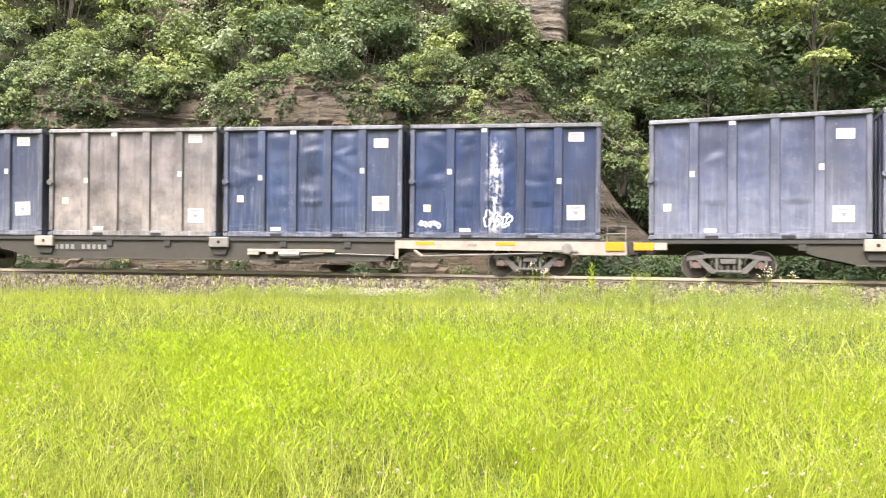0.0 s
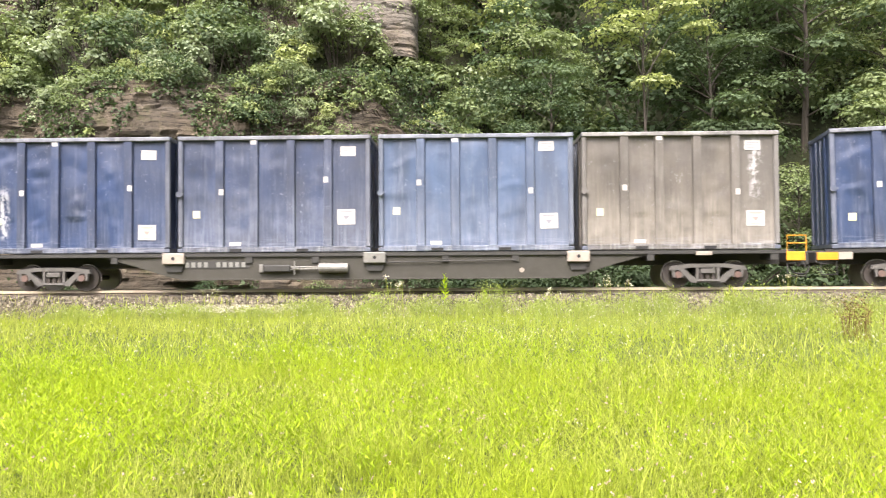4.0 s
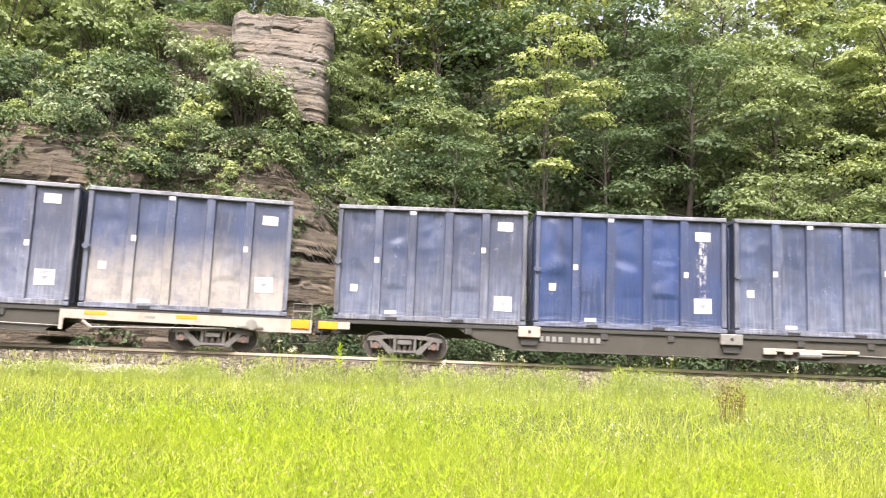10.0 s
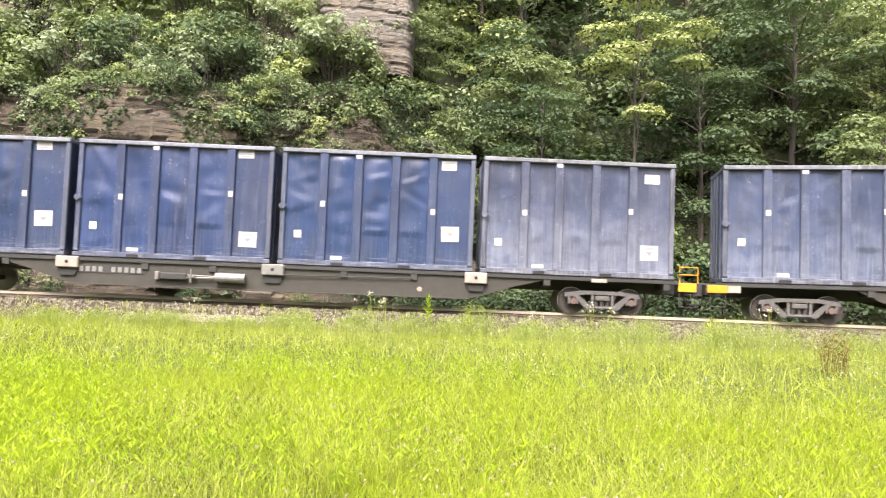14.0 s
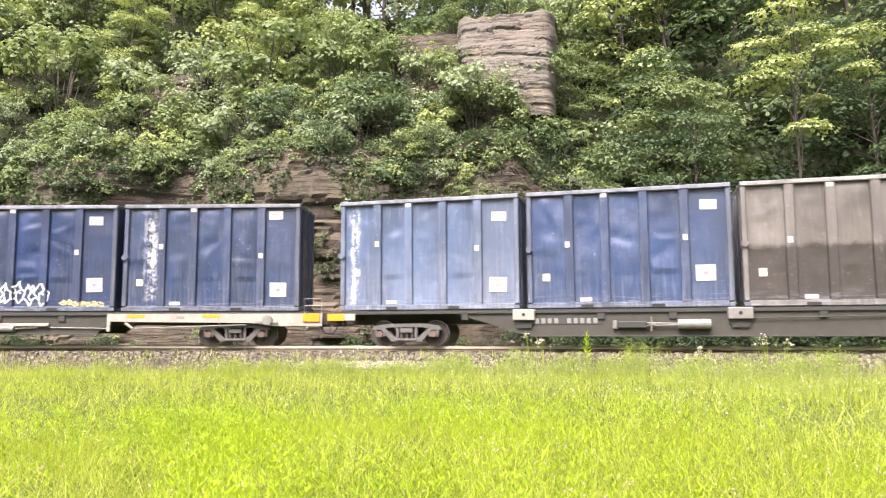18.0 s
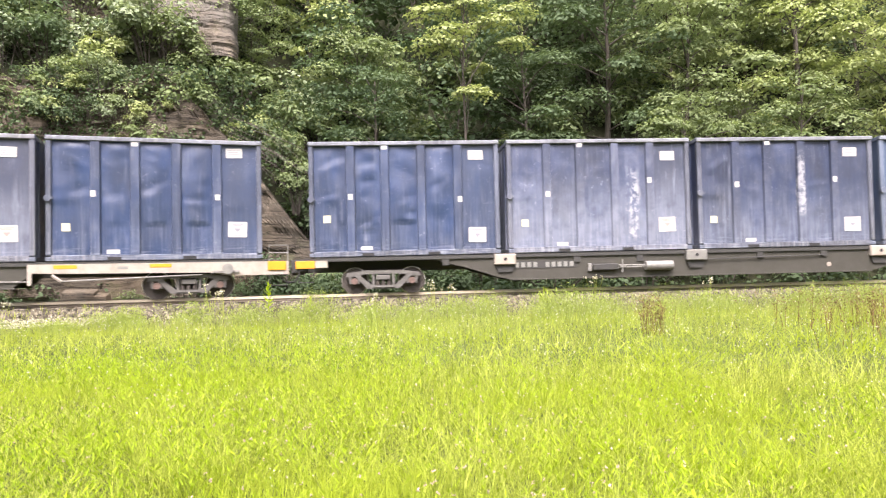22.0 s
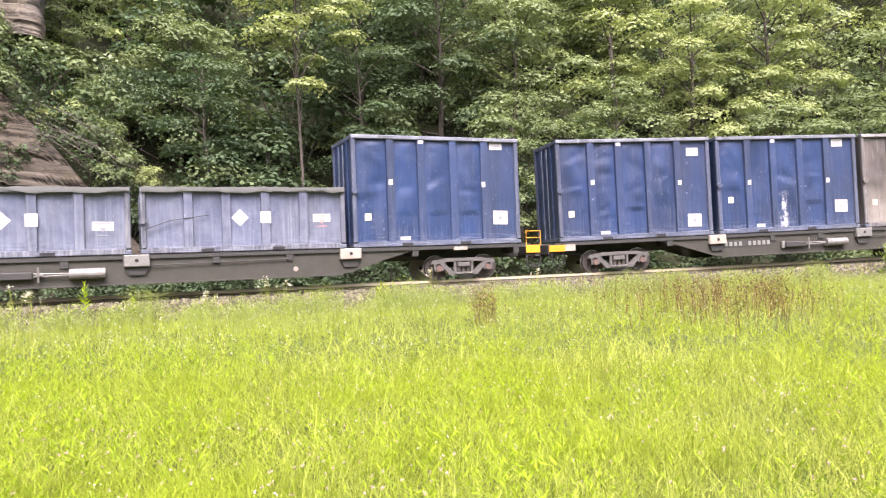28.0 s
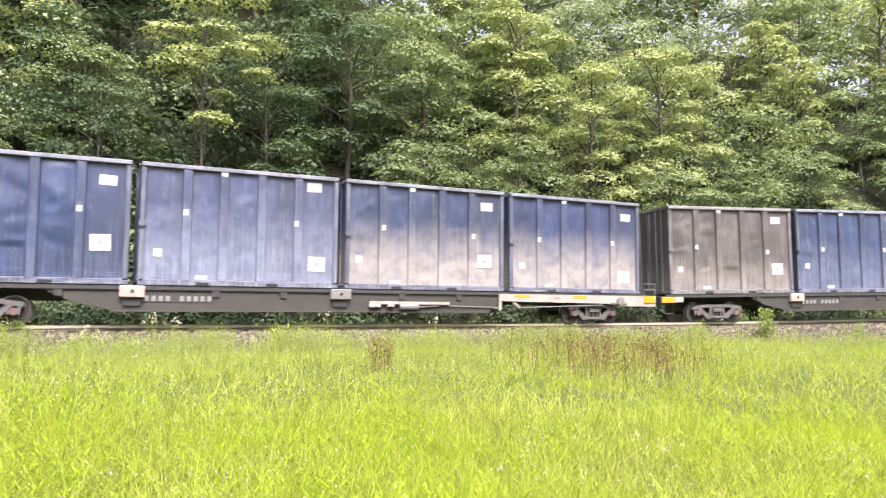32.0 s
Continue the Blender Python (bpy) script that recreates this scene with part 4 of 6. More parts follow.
def lush(s, off):
    """Where the meadow stands thicker and greener, 0 to 1."""
    return np.clip(0.5 + 0.5 * waves(s * 0.55, off * 0.8, 1.3), 0, 1)


def hummock(s, off):
    """Tussocks: about 0 in the hollows, 1 on the tufts."""
    return np.clip(0.5 + 0.45 * waves(s * 1.7, off * 2.1, 3.3) + 0.3 * waves(s * 4.3, off * 4.9, 0.7), 0, 1.2)


def drifts(x, y):
    """Where the broad-leaved weeds stand, 0 to 1: loose drifts before the rock, single patches elsewhere."""
    r, az = np.hypot(x, y), np.degrees(np.arctan2(x, y))
    w = waves(x * 0.62 + 2, y * 0.75, 4.1) + 0.35 * waves(x * 1.9, y * 2.2, 1.0)
    wide = smooth(4.6, 6.2, r) * smooth(15.0, 11.0, r) * (1 - 0.8 * smooth(-6, 14, az)) * np.clip(0.5 + 0.75 * w, 0, 1)
    patch = smooth(3.0, 4.2, r) * smooth(10.0, 7.0, r) * smooth(0.15, 0.6, w)
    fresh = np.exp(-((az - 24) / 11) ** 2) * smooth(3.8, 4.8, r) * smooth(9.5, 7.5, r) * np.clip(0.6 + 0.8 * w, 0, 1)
    return np.clip(wide + 0.3 * patch + 0.9 * fresh, 0, 1)


def build_meadow():
    rng = np.random.default_rng(77)
    for name, n, r0, r1, h, w, segs in (("meadow_grass", 66000, 2.6, 6.5, 0.52, 0.0065, 2), ("meadow_grass", 105000, 6.5, 12.0, 0.50, 0.009, 1), ("meadow_grass", 110000, 12.0, 30.0, 0.44, 0.016, 1)):
        x, y, z, s, off = scatter(rng, n, r0, r1)
        tuft = hummock(s, off)
        keep = rng.uniform(0, 1, len(x)) < 0.2 + 0.8 * tuft
        x, y, z, s, off, tuft = x[keep], y[keep], z[keep], s[keep], off[keep], tuft[keep]
        hh = h * rng.uniform(0.3, 1.15, len(x)) * (0.35 + 0.3 * lush(s, off) + 0.8 * tuft) * (1 - 0.3 * smooth(-6, -3, off))
        ob = new(name, strip_mesh(name, rng, x, y, z - 0.02, hh, w * rng.uniform(0.5, 1.6, len(x)), rng.uniform(0.15, 1.5, len(x)), segs, M_GRASS))
        tagged(ob, "tall bright yellow-green meadow grass", "grass", kind="stuff")
    x, y, z, s, off = scatter(rng, 26000, 0.6, 26.0, 82, 294)
    xb, yb, zb, sb, ob_ = scatter(rng, 6000, 0.6, 2.6, -66, 82)
    xc, yc, zc, sc, oc = scatter(rng, 30000, 0.6, 9.0, 82, 294)
    xb, yb, zb = np.concatenate([xb, xc]), np.concatenate([yb, yc]), np.concatenate([zb, zc])
    x, y, z = np.concatenate([x, xb]), np.concatenate([y, yb]), np.concatenate([z, zb])
    ob = new("meadow_grass", strip_mesh("meadow_grass", rng, x, y, z - 0.02, 0.3 * rng.uniform(0.4, 1.1, len(x)), np.full(len(x), 0.016), rng.uniform(0.15, 0.9, len(x)), 1, M_GRASS))
    tagged(ob, "tall bright yellow-green meadow grass", "grass", kind="stuff")
    # thin pale seeding stems
    x, y, z, s, off = scatter(rng, 40000, 4.0, 30.0)
    keep = rng.uniform(0, 1, len(x)) < 0.2 + 0.8 * smooth(-14, -6, off)
    x, y, z, s, off = x[keep], y[keep], z[keep], s[keep], off[keep]
    tuft = np.clip(0.95 + 0.7 * waves(s * 1.9, off * 1.3, 2.2), 0.4, 1.8)
    ob = new("seeding_grass", strip_mesh("seeding_grass", rng, x, y, z, 0.55 * tuft * rng.uniform(0.5, 1.2, len(x)), np.full(len(x), 0.008), rng.uniform(0.1, 0.5, len(x)), 2, M_GRASS_DRY))
    tagged(ob, "pale seeding grass stems in the meadow", "grass", kind="stuff")
    # sparse tufts that creep up the ballast
    n = 9000
    s = rng.uniform(-32, 55, n)
    off = -1.7 - np.abs(rng.normal(0, 0.6, n))
    keep = (waves(s * 2.6, off * 2.0, 5.0) + rng.normal(0, 0.25, n) > 0.35) & (off > -3.4)
    s, off = s[keep], off[keep]
    xy = np.stack(track_points(s, off)[:2], -1)
    z = np.interp(off, [-3.5, -2.9, -2.2, -1.55], [-0.95, -0.66, -0.38, -0.235]) + rise(s)
    ob = new("ballast_grass", strip_mesh("ballast_grass", rng, xy[:, 0], xy[:, 1], z, 0.34 * rng.uniform(0.4, 1.3, len(s)), np.full(len(s), 0.016), rng.uniform(0.1, 0.9, len(s)), 2, M_GRASS_DRY))
    tagged(ob, "sparse grass tufts growing in the ballast", "grass", kind="stuff")
    # tall airy grass along the foot of the ballast, thicker to one side: stems that carry loose panicles
    n = 26000
    s = rng.uniform(-32, 56, n)
    off = -3.0 - np.abs(rng.normal(0, 1, n)) * (1.3 + 4.0 * smooth(-8, 3, s))
    keep = rng.uniform(0, 1, n) < np.clip(0.3 + 0.6 * waves(s * 1.3, off * 0.9, 6.1) + 0.45 * smooth(-8, 4, s), 0.05, 1)
    s, off = s[keep], off[keep]
    xy = np.stack(track_points(s, off)[:2], -1)
    tall = (0.34 + 0.42 * smooth(-8, 4, s) + 0.22 * waves(s * 2.1, off * 1.4, 0.4)) * (1 - 0.45 * smooth(16, 26, s)) * rng.uniform(0.45, 1.2, len(s))
    z = height(s, off)
    ob = new("edge_grass", strip_mesh("edge_grass", rng, xy[:, 0], xy[:, 1], z, tall, np.full(len(s), 0.009), rng.uniform(0.1, 0.6, len(s)), 2, M_GRASS_AIRY))
    tagged(ob, "tall airy grass going to seed along the ballast", "grass", kind="stuff")
    pts = np.concatenate([np.stack([xy[:, 0] + rng.normal(0, 0.07, len(s)), xy[:, 1] + rng.normal(0, 0.07, len(s)), z + tall * rng.uniform(0.55, 1.05, len(s))], -1) for _ in range(5)])
    tagged(new("grass_panicles", quads("grass_panicles", leaves(rng, pts, 0.045, 0.2, -0.6, 0.13), M_GRASS_AIRY)), "loose feathery seed heads of the tall grass", "grass", kind="stuff")
    # feathery clumps that stand up before the rail
    mid = [(a + rng.uniform(-0.5, 0.5), -3.4 - abs(rng.normal(0, 0.7)), rng.uniform(0.55, 1.0)) for a in np.arange(-12, 24, 1.25)]
    s = np.concatenate([rng.normal(a, 0.3, 110) for a, b, c in mid])
    off = np.concatenate([rng.normal(b, 0.25, 110) for a, b, c in mid])
    tall = np.concatenate([np.full(110, c) for a, b, c in mid]) * rng.uniform(0.55, 1.1, len(s)) * (0.6 + 0.4 * smooth(-9, -1, s))
    off = np.minimum(off, -2.7)
    xy = np.stack(track_points(s, off)[:2], -1)
    z = height(s, off)
    tagged(new("feather_grass", strip_mesh("feather_grass", rng, xy[:, 0], xy[:, 1], z, tall, np.full(len(s), 0.013), rng.uniform(0.1, 0.5, len(s)), 2, M_GRASS_AIRY)), "clumps of tall feathery grass before the rail", "grass", kind="stuff")
    pts = np.concatenate([np.stack([xy[:, 0] + rng.normal(0, 0.06, len(s)), xy[:, 1] + rng.normal(0, 0.06, len(s)), z + tall * rng.uniform(0.35, 1.0, len(s))], -1) for _ in range(9)])
    tagged(new("feather_leaves", quads("feather_leaves", leaves(rng, pts, 0.08, 0.2, -0.6, 0.12), M_GRASS_AIRY)), "fine leaves of the feathery grass clumps", "grass", kind="stuff")
    # broad-leaved weeds in drifts: stems with whorls of lance-shaped leaves
    x, y, z, s, off = scatter(rng, 30000, 3.0, 15.0)
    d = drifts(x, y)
    keep = rng.uniform(0, 1, len(x)) < d * (0.35 + 0.65 * hummock(s, off))
    x, y, z, d, tuft = x[keep], y[keep], z[keep], d[keep], hummock(s, off)[keep]
    tall = (0.36 + 0.22 * d + 0.16 * tuft) * rng.uniform(0.6, 1.15, len(x))
    pts, size = [], []
    lean = rng.normal(0, 0.12, (len(x), 2))
    for k in range(13):
        f = (k + 4) / 16
        pts.append(np.stack([x + lean[:, 0] * f * tall + rng.normal(0, 0.045, len(x)), y + lean[:, 1] * f * tall + rng.normal(0, 0.045, len(x)), z + tall * f], -1))
        size.append(np.full(len(x), 0.105 - 0.045 * f))
    pts, size = np.concatenate(pts), np.concatenate(size)[:, None]
    tagged(new("meadow_weeds", quads("meadow_weeds", leaves(rng, pts, size, 0.25, -0.95, 0.07), M_WEED)), "leafy bright green weeds standing in the grass", "weeds", kind="stuff")
    # small flower heads
    def heads(n, r0, r1, size, lo, hi, test, name, label, mat, petals=6):
        x, y, z, s, off = scatter(rng, n, r0, r1)
        keep = test(s, off, waves(s * 0.8, off * 0.8, 7.0), rng.uniform(0, 1, len(x)))
        x, y, z = x[keep], y[keep], z[keep]
        c = np.stack([x, y, z + rng.uniform(lo, hi, len(x))], -1)
        pts = np.concatenate([c + rng.normal(0, size * 0.45, c.shape) for _ in range(petals)])
        tagged(new(name, quads(name, leaves(rng, pts, size, 0.3, 0.0, 0.5), mat)), label, "wildflowers", kind="stuff")
    heads(26000, 8.5, 30, 0.017, 0.36, 0.66, lambda s, o, w, r: (o > -15) & (o < -2.9) & (r < (0.10 + 0.16 * smooth(-0.4, 0.5, w)) * (0.45 + 0.75 * smooth(-14, -2, s))), "white_wildflowers", "small white wildflower heads above the far grass", M_PETAL)
    heads(3000, 3.2, 9.0, 0.012, 0.3, 0.5, lambda s, o, w, r: (r < 0.10 + 0.4 * smooth(-0.2, 0.5, w)), "clover_flowers", "pale pink-white clover heads in the grass", M_CLOVER, 9)
    # loose sprays of small cream flowers on the side away from the rock
    x, y, z, s, off = scatter(rng, 760, 5.0, 22.0)
    keep = (off < -3.2) & (rng.uniform(0, 1, len(x)) < 0.16 + 0.8 * smooth(-6, 6, s))
    x, y, z = x[keep], y[keep], z[keep]
    c = np.stack([x, y, z + 0.52 * rng.uniform(0.8, 1.3, len(x))], -1)
    pts = np.concatenate([c + rng.normal(0, 1, c.shape) * (0.14, 0.14, 0.06) for _ in range(18)])
    tagged(new("cream_wildflowers", quads("cream_wildflowers", leaves(rng, pts, 0.015, 0.3, 0.0, 0.5), M_PETAL)), "sprays of small cream wildflowers in the meadow", "wildflowers", kind="stuff")
    # a low pale mat of flowers at the edge of the ballast
    n = 2600
    s, off = rng.normal(-7.6, 1.5, n), -3.5 + rng.normal(0, 0.35, n)
    xy = np.stack(track_points(s, off)[:2], -1)
    pts = np.stack([xy[:, 0], xy[:, 1], height(s, off) + rng.uniform(0.2, 0.42, n)], -1)
    tagged(new("pale_wildflowers", quads("pale_wildflowers", leaves(rng, pts, 0.035, 0.3, 0.0, 0.45), M_PETAL)), "mat of pale cream wildflowers beside the ballast", "wildflowers", kind="stuff")
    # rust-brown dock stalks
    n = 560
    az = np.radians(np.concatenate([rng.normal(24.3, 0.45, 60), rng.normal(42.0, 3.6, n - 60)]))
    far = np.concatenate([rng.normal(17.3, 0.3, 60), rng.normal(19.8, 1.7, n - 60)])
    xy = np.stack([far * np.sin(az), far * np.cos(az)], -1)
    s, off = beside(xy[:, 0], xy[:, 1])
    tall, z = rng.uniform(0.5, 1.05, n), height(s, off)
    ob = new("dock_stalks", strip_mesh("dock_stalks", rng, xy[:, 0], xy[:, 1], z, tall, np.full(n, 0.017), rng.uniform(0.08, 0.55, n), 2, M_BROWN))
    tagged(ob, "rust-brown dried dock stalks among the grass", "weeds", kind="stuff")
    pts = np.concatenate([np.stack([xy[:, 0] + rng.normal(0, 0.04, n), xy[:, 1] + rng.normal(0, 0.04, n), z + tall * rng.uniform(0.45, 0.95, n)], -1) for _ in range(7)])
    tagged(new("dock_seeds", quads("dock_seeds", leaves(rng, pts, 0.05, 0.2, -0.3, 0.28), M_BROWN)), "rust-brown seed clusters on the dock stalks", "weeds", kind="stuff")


def tall_weed(s, off, tall, wide, count, mat, label, seed, slim=0.16, loose=0.0):
    """A single leafy weed by the line: a stalk and leaves in whorls."""
    rng = np.random.default_rng(seed)
    root = new("tall_weed")
    x, y, h = track(s, off)
    root.matrix_basis = pose(x, y, float(np.interp(off, [-3.5, -2.9, -2.2, -1.55], [-0.93, -0.64, -0.38, -0.235])) + float(rise(s)), 0, 0, 0)
    tagged(root, label, "weed", "weeds beside the line")
    part("stalk", rod([(0, 0, -0.05), (0.02, 0, tall * 0.5), (0, 0.02, tall)], 0.012, 5, None, 0.4), mat, root)
    V = []
    for i in range(count):
        f = (i + 1) / count
        a = i * 2.4 + rng.uniform(-0.3, 0.3)
        L = wide * rng.uniform(0.7, 1.1) * (1.05 - 0.5 * f)
        up = 0.45 + 0.75 * f
        d = np.array([math.cos(a) * math.cos(up), math.sin(a) * math.cos(up), math.sin(up)])
        side = np.array([-math.sin(a), math.cos(a), 0.0]) * L * slim
        p = np.array([0, 0, tall * (0.12 + 0.85 * f)]) + np.append(rng.normal(0, loose, 2), 0)
        V.append((p, p + d * L * 0.45 + side, p + d * L - (0, 0, 0.12 * L), p + d * L * 0.45 - side))
    V = np.array(V)
    part("leaves", quads("leaves", V, mat), None, root)
    return root


def white_weed(s, off, tall, seed):
    rng = np.random.default_rng(seed)
    root = new("flowering_weed")
    x, y, h = track(s, off)
    root.matrix_basis = pose(x, y, float(np.interp(off, [-3.5, -2.9, -2.2, -1.55], [-0.93, -0.64, -0.38, -0.235])) + float(rise(s)), 0, 0, 0)
    tagged(root, "white-flowered weed on thin stems beside the rail", "weed", "weeds beside the line")
    for i in range(7):
        dx, dy = rng.normal(0, 0.16), rng.normal(0, 0.12)
        t = tall * rng.uniform(0.7, 1.1)
        st = part("stem", rod([(dx * 0.2, dy * 0.2, -0.05), (dx * 0.7, dy * 0.7, t * 0.6), (dx, dy, t)], 0.006, 4, None, 0.5), M_GRASS_DRY, root)
        tops = [(dx + rng.normal(0, 0.035), dy + rng.normal(0, 0.035), t + rng.normal(0, 0.025)) for _ in range(9)]
        tagged(part("flower_head", quads("flower_head", leaves(rng, np.array(tops), 0.045, 0.3, 0, 0.5), M_PETAL), None, st), kind="stuff")


build_meadow()
tall_weed(-1.25, -2.6, 0.95, 0.34, 22, M_WEED, "single tall bright green weed beside the rail", 3)
tall_weed(0.0, -2.75, 0.5, 0.3, 16, M_WEED, "small leafy weed at the ballast edge", 5)
tall_weed(27.0, -3.0, 1.25, 0.24, 420, M_SAPLING, "feathery olive-green sapling beside the ballast", 9, 0.2, 0.17)
tall_weed(31.8, -3.1, 0.7, 0.18, 150, M_SAPLING, "small olive-green sapling beside the ballast", 19, 0.2, 0.1)
tall_weed(34.8, -3.0, 0.75, 0.18, 150, M_SAPLING, "small olive-green sapling beside the ballast", 29, 0.2, 0.1)
tall_weed(7.2, -3.3, 0.8, 0.45, 60, M_GRASS, "clump of tall fresh weeds at the ballast edge", 12, 0.08, 0.12)
for i, s in enumerate((-2.9, -2.5, 1.9, 3.8, 4.2, -8.5, 9.0, 12.6)):
    white_weed(s, -2.4 - 0.25 * (i % 3), 0.8 - 0.08 * (i % 3), 40 + i)


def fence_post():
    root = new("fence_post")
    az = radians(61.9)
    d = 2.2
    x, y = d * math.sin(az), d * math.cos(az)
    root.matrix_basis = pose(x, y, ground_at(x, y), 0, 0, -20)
    tagged(root, "black square fence post with a dusty pyramid cap", "fence post")
    top = -0.162 - ground_at(x, y)
    part("shaft", block(-0.069, 0.069, -0.069, 0.069, -0.3, top + 0.012, 0.007), M_POST, root)
    bm = bmesh.new()
    rings = [[bm.verts.new((sx * w, sy * w, top + z)) for sx, sy in ((-1, -1), (1, -1), (1, 1), (-1, 1))] for w, z in ((0.071, 0.008), (0.072, 0.022), (0.066, 0.032), (0.036, 0.072), (0.01, 0.103))]
    bm.faces.new(rings[0][::-1])
    for r0, r1 in zip(rings, rings[1:]):
        for i in range(4):
            bm.faces.new((r0[i], r0[(i + 1) % 4], r1[(i + 1) % 4], r1[i]))
    bm.faces.new(rings[-1])
    part("cap", bm, M_POSTCAP, root, "dusty grey pyramid cap")


fence_post()

# ---------------------------------------------------------------- the train
C_LEN, C_WIDE, C_TALL, C_BASE = 6.1, 2.44, 3.672, 1.21
PITCH, CAR = 6.364, 26.95
FRONT = -C_WIDE / 2
RIBS = (1.32, 2.41, 3.58, 4.76)
DEEP_IN = 0.085
FLAT = ((5.36, 0.45), (5.36, 2.8), (5.36, 2.55), (0.55, 2.65), (0.55, 2.4), (1.8, 3.41))


def dented_side(seed, tall, y, face, hard):
    """A side sheet between ribs: slack fields with level creases, a slanting crease at the door end, and knocks."""
    rng = random.Random(seed)
    nx, nz = 50, 38
    edges = (0.1,) + RIBS + (6.0,)
    creases = []
    for k in range(4):
        n = rng.randint(2, 4)
        for i in range(n):
            z = tall * (0.12 + 0.8 * (i + rng.uniform(0.1, 0.9)) / n)
            creases.append((k, z, rng.uniform(-0.75, 0.75), rng.uniform(0.07, 0.22), rng.uniform(0.004, 0.02) * (1.15 - 0.3 * abs(z / tall - 0.5)), rng.uniform(0.2, 0.8), rng.uniform(1.2, 2.8)))
    knocks = [(rng.uniform(0.3, 4.7), rng.uniform(0.4, tall - 0.3), rng.uniform(0.10, 0.3), rng.uniform(0.08, 0.22), rng.uniform(-0.022, 0.03)) for _ in range(16)]
    slant = (rng.uniform(0.25, 0.45), rng.uniform(0.9, 1.35), rng.uniform(0.03, 0.055))
    verts = []
    for j in range(nz + 1):
        for i in range(nx + 1):
            x, z = 0.1 + (C_LEN - 0.2) * i / nx, 0.14 + (tall - 0.26) * j / nz
            k = sum(1 for r in RIBS if x > r)
            u = max(0.0, min(1.0, (x - edges[k]) / (edges[k + 1] - edges[k])))
            v = (z - 0.14) / (tall - 0.26)
            across = math.sin(math.pi * u)
            d = -0.04 * across * math.sin(math.pi * v ** 0.7)
            d += (0.07 * noise.noise(Vector((x * 0.9 + k * 3.7, z * 0.62, seed * 1.7))) + 0.03 * noise.noise(Vector((x * 1.9 + k * 3.7 + 0.5 * z, z * 1.5, seed * 2.3)))) * across
            for ck, cz, tilt, h, deep, mid, wide in creases:
                if ck == k:
                    q = (z - cz - tilt * (u - 0.5) - 0.05 * noise.noise(Vector((x * 3, cz, seed)))) / h
                    if abs(q) < 3:
                        d += deep * q * math.exp(-q * q) * 2.0 * across * math.exp(-((u - mid) * wide) ** 2)
            for cx, cz, rx, rz, deep in knocks:
                q = ((x - cx) / rx) ** 2 + ((z - cz) / rz) ** 2
                if q < 4:
                    d += deep * math.exp(-q)
            if k == 0:
                q = ((tall - z) * 0.55 - (x - slant[0])) / 0.12
                if abs(q) < 3 and tall - z < slant[1] * 1.6:
                    d += slant[2] * q * math.exp(-q * q) * across * smooth(slant[1] * 1.6, 0.5, tall - z)
            d = DEEP_IN + (max(d * hard, -0.012) if z < 1.05 else d * hard)
            if x > 4.8:
                d = DEEP_IN + (d - DEEP_IN) * 0.22
            for fx, fz in FLAT:
                q = ((x - fx) / 0.42) ** 4 + ((z - (tall - fz * tall / 3.672)) / 0.5) ** 4
                d = DEEP_IN + (d - DEEP_IN) * min(1.0, q)
            for r in RIBS:
                k2 = max(0.0, 1 - (abs(x - r) / 0.22) ** 4)
                d = d * (1 - k2) + DEEP_IN * k2
            edge = min(1.0, (z - 0.14) / 0.2, (tall - 0.12 - z) / 0.2)
            d = DEEP_IN + (d - DEEP_IN) * max(0.0, edge)
            verts.append((x, y + face * d, z))
    w = nx + 1
    faces = [(j * w + i, j * w + i + 1, (j + 1) * w + i + 1, (j + 1) * w + i) for j in range(nz) for i in range(nx)]
    if face < 0:
        faces = [f[::-1] for f in faces]
    return mesh_of("side_sheet", verts, faces, [], True)


def as_mesh(name, bm):
    me = bpy.data.meshes.new(name)
    bm.to_mesh(me)
    bm.free()
    return me


def rib_bm(x, y, out, z0, z1, w=0.15):
    """A flat pressed rib with sloping flanks."""
    return prism_z([(x - w, y + 0.1 * -out), (x - w * 0.82, y + 0.012 * out), (x + w * 0.82, y + 0.012 * out), (x + w, y + 0.1 * -out)], z0, z1)


def prism_z(outline, z0, z1):
    bm = bmesh.new()
    a = [bm.verts.new((x, y, z0)) for x, y in outline]
    b = [bm.verts.new((x, y, z1)) for x, y in outline]
    n = len(a)
    bm.faces.new(a)
    bm.faces.new(b[::-1])
    for i in range(n):
        bm.faces.new((a[i], b[i], b[(i + 1) % n], a[(i + 1) % n]))
    bmesh.ops.recalc_face_normals(bm, faces=bm.faces)
    return bm


def sticker(x0, x1, z0, z1, y=FRONT + DEEP_IN - 0.012):
    return block(x0, x1, y - 0.003, y + 0.004, z0, z1, 0)


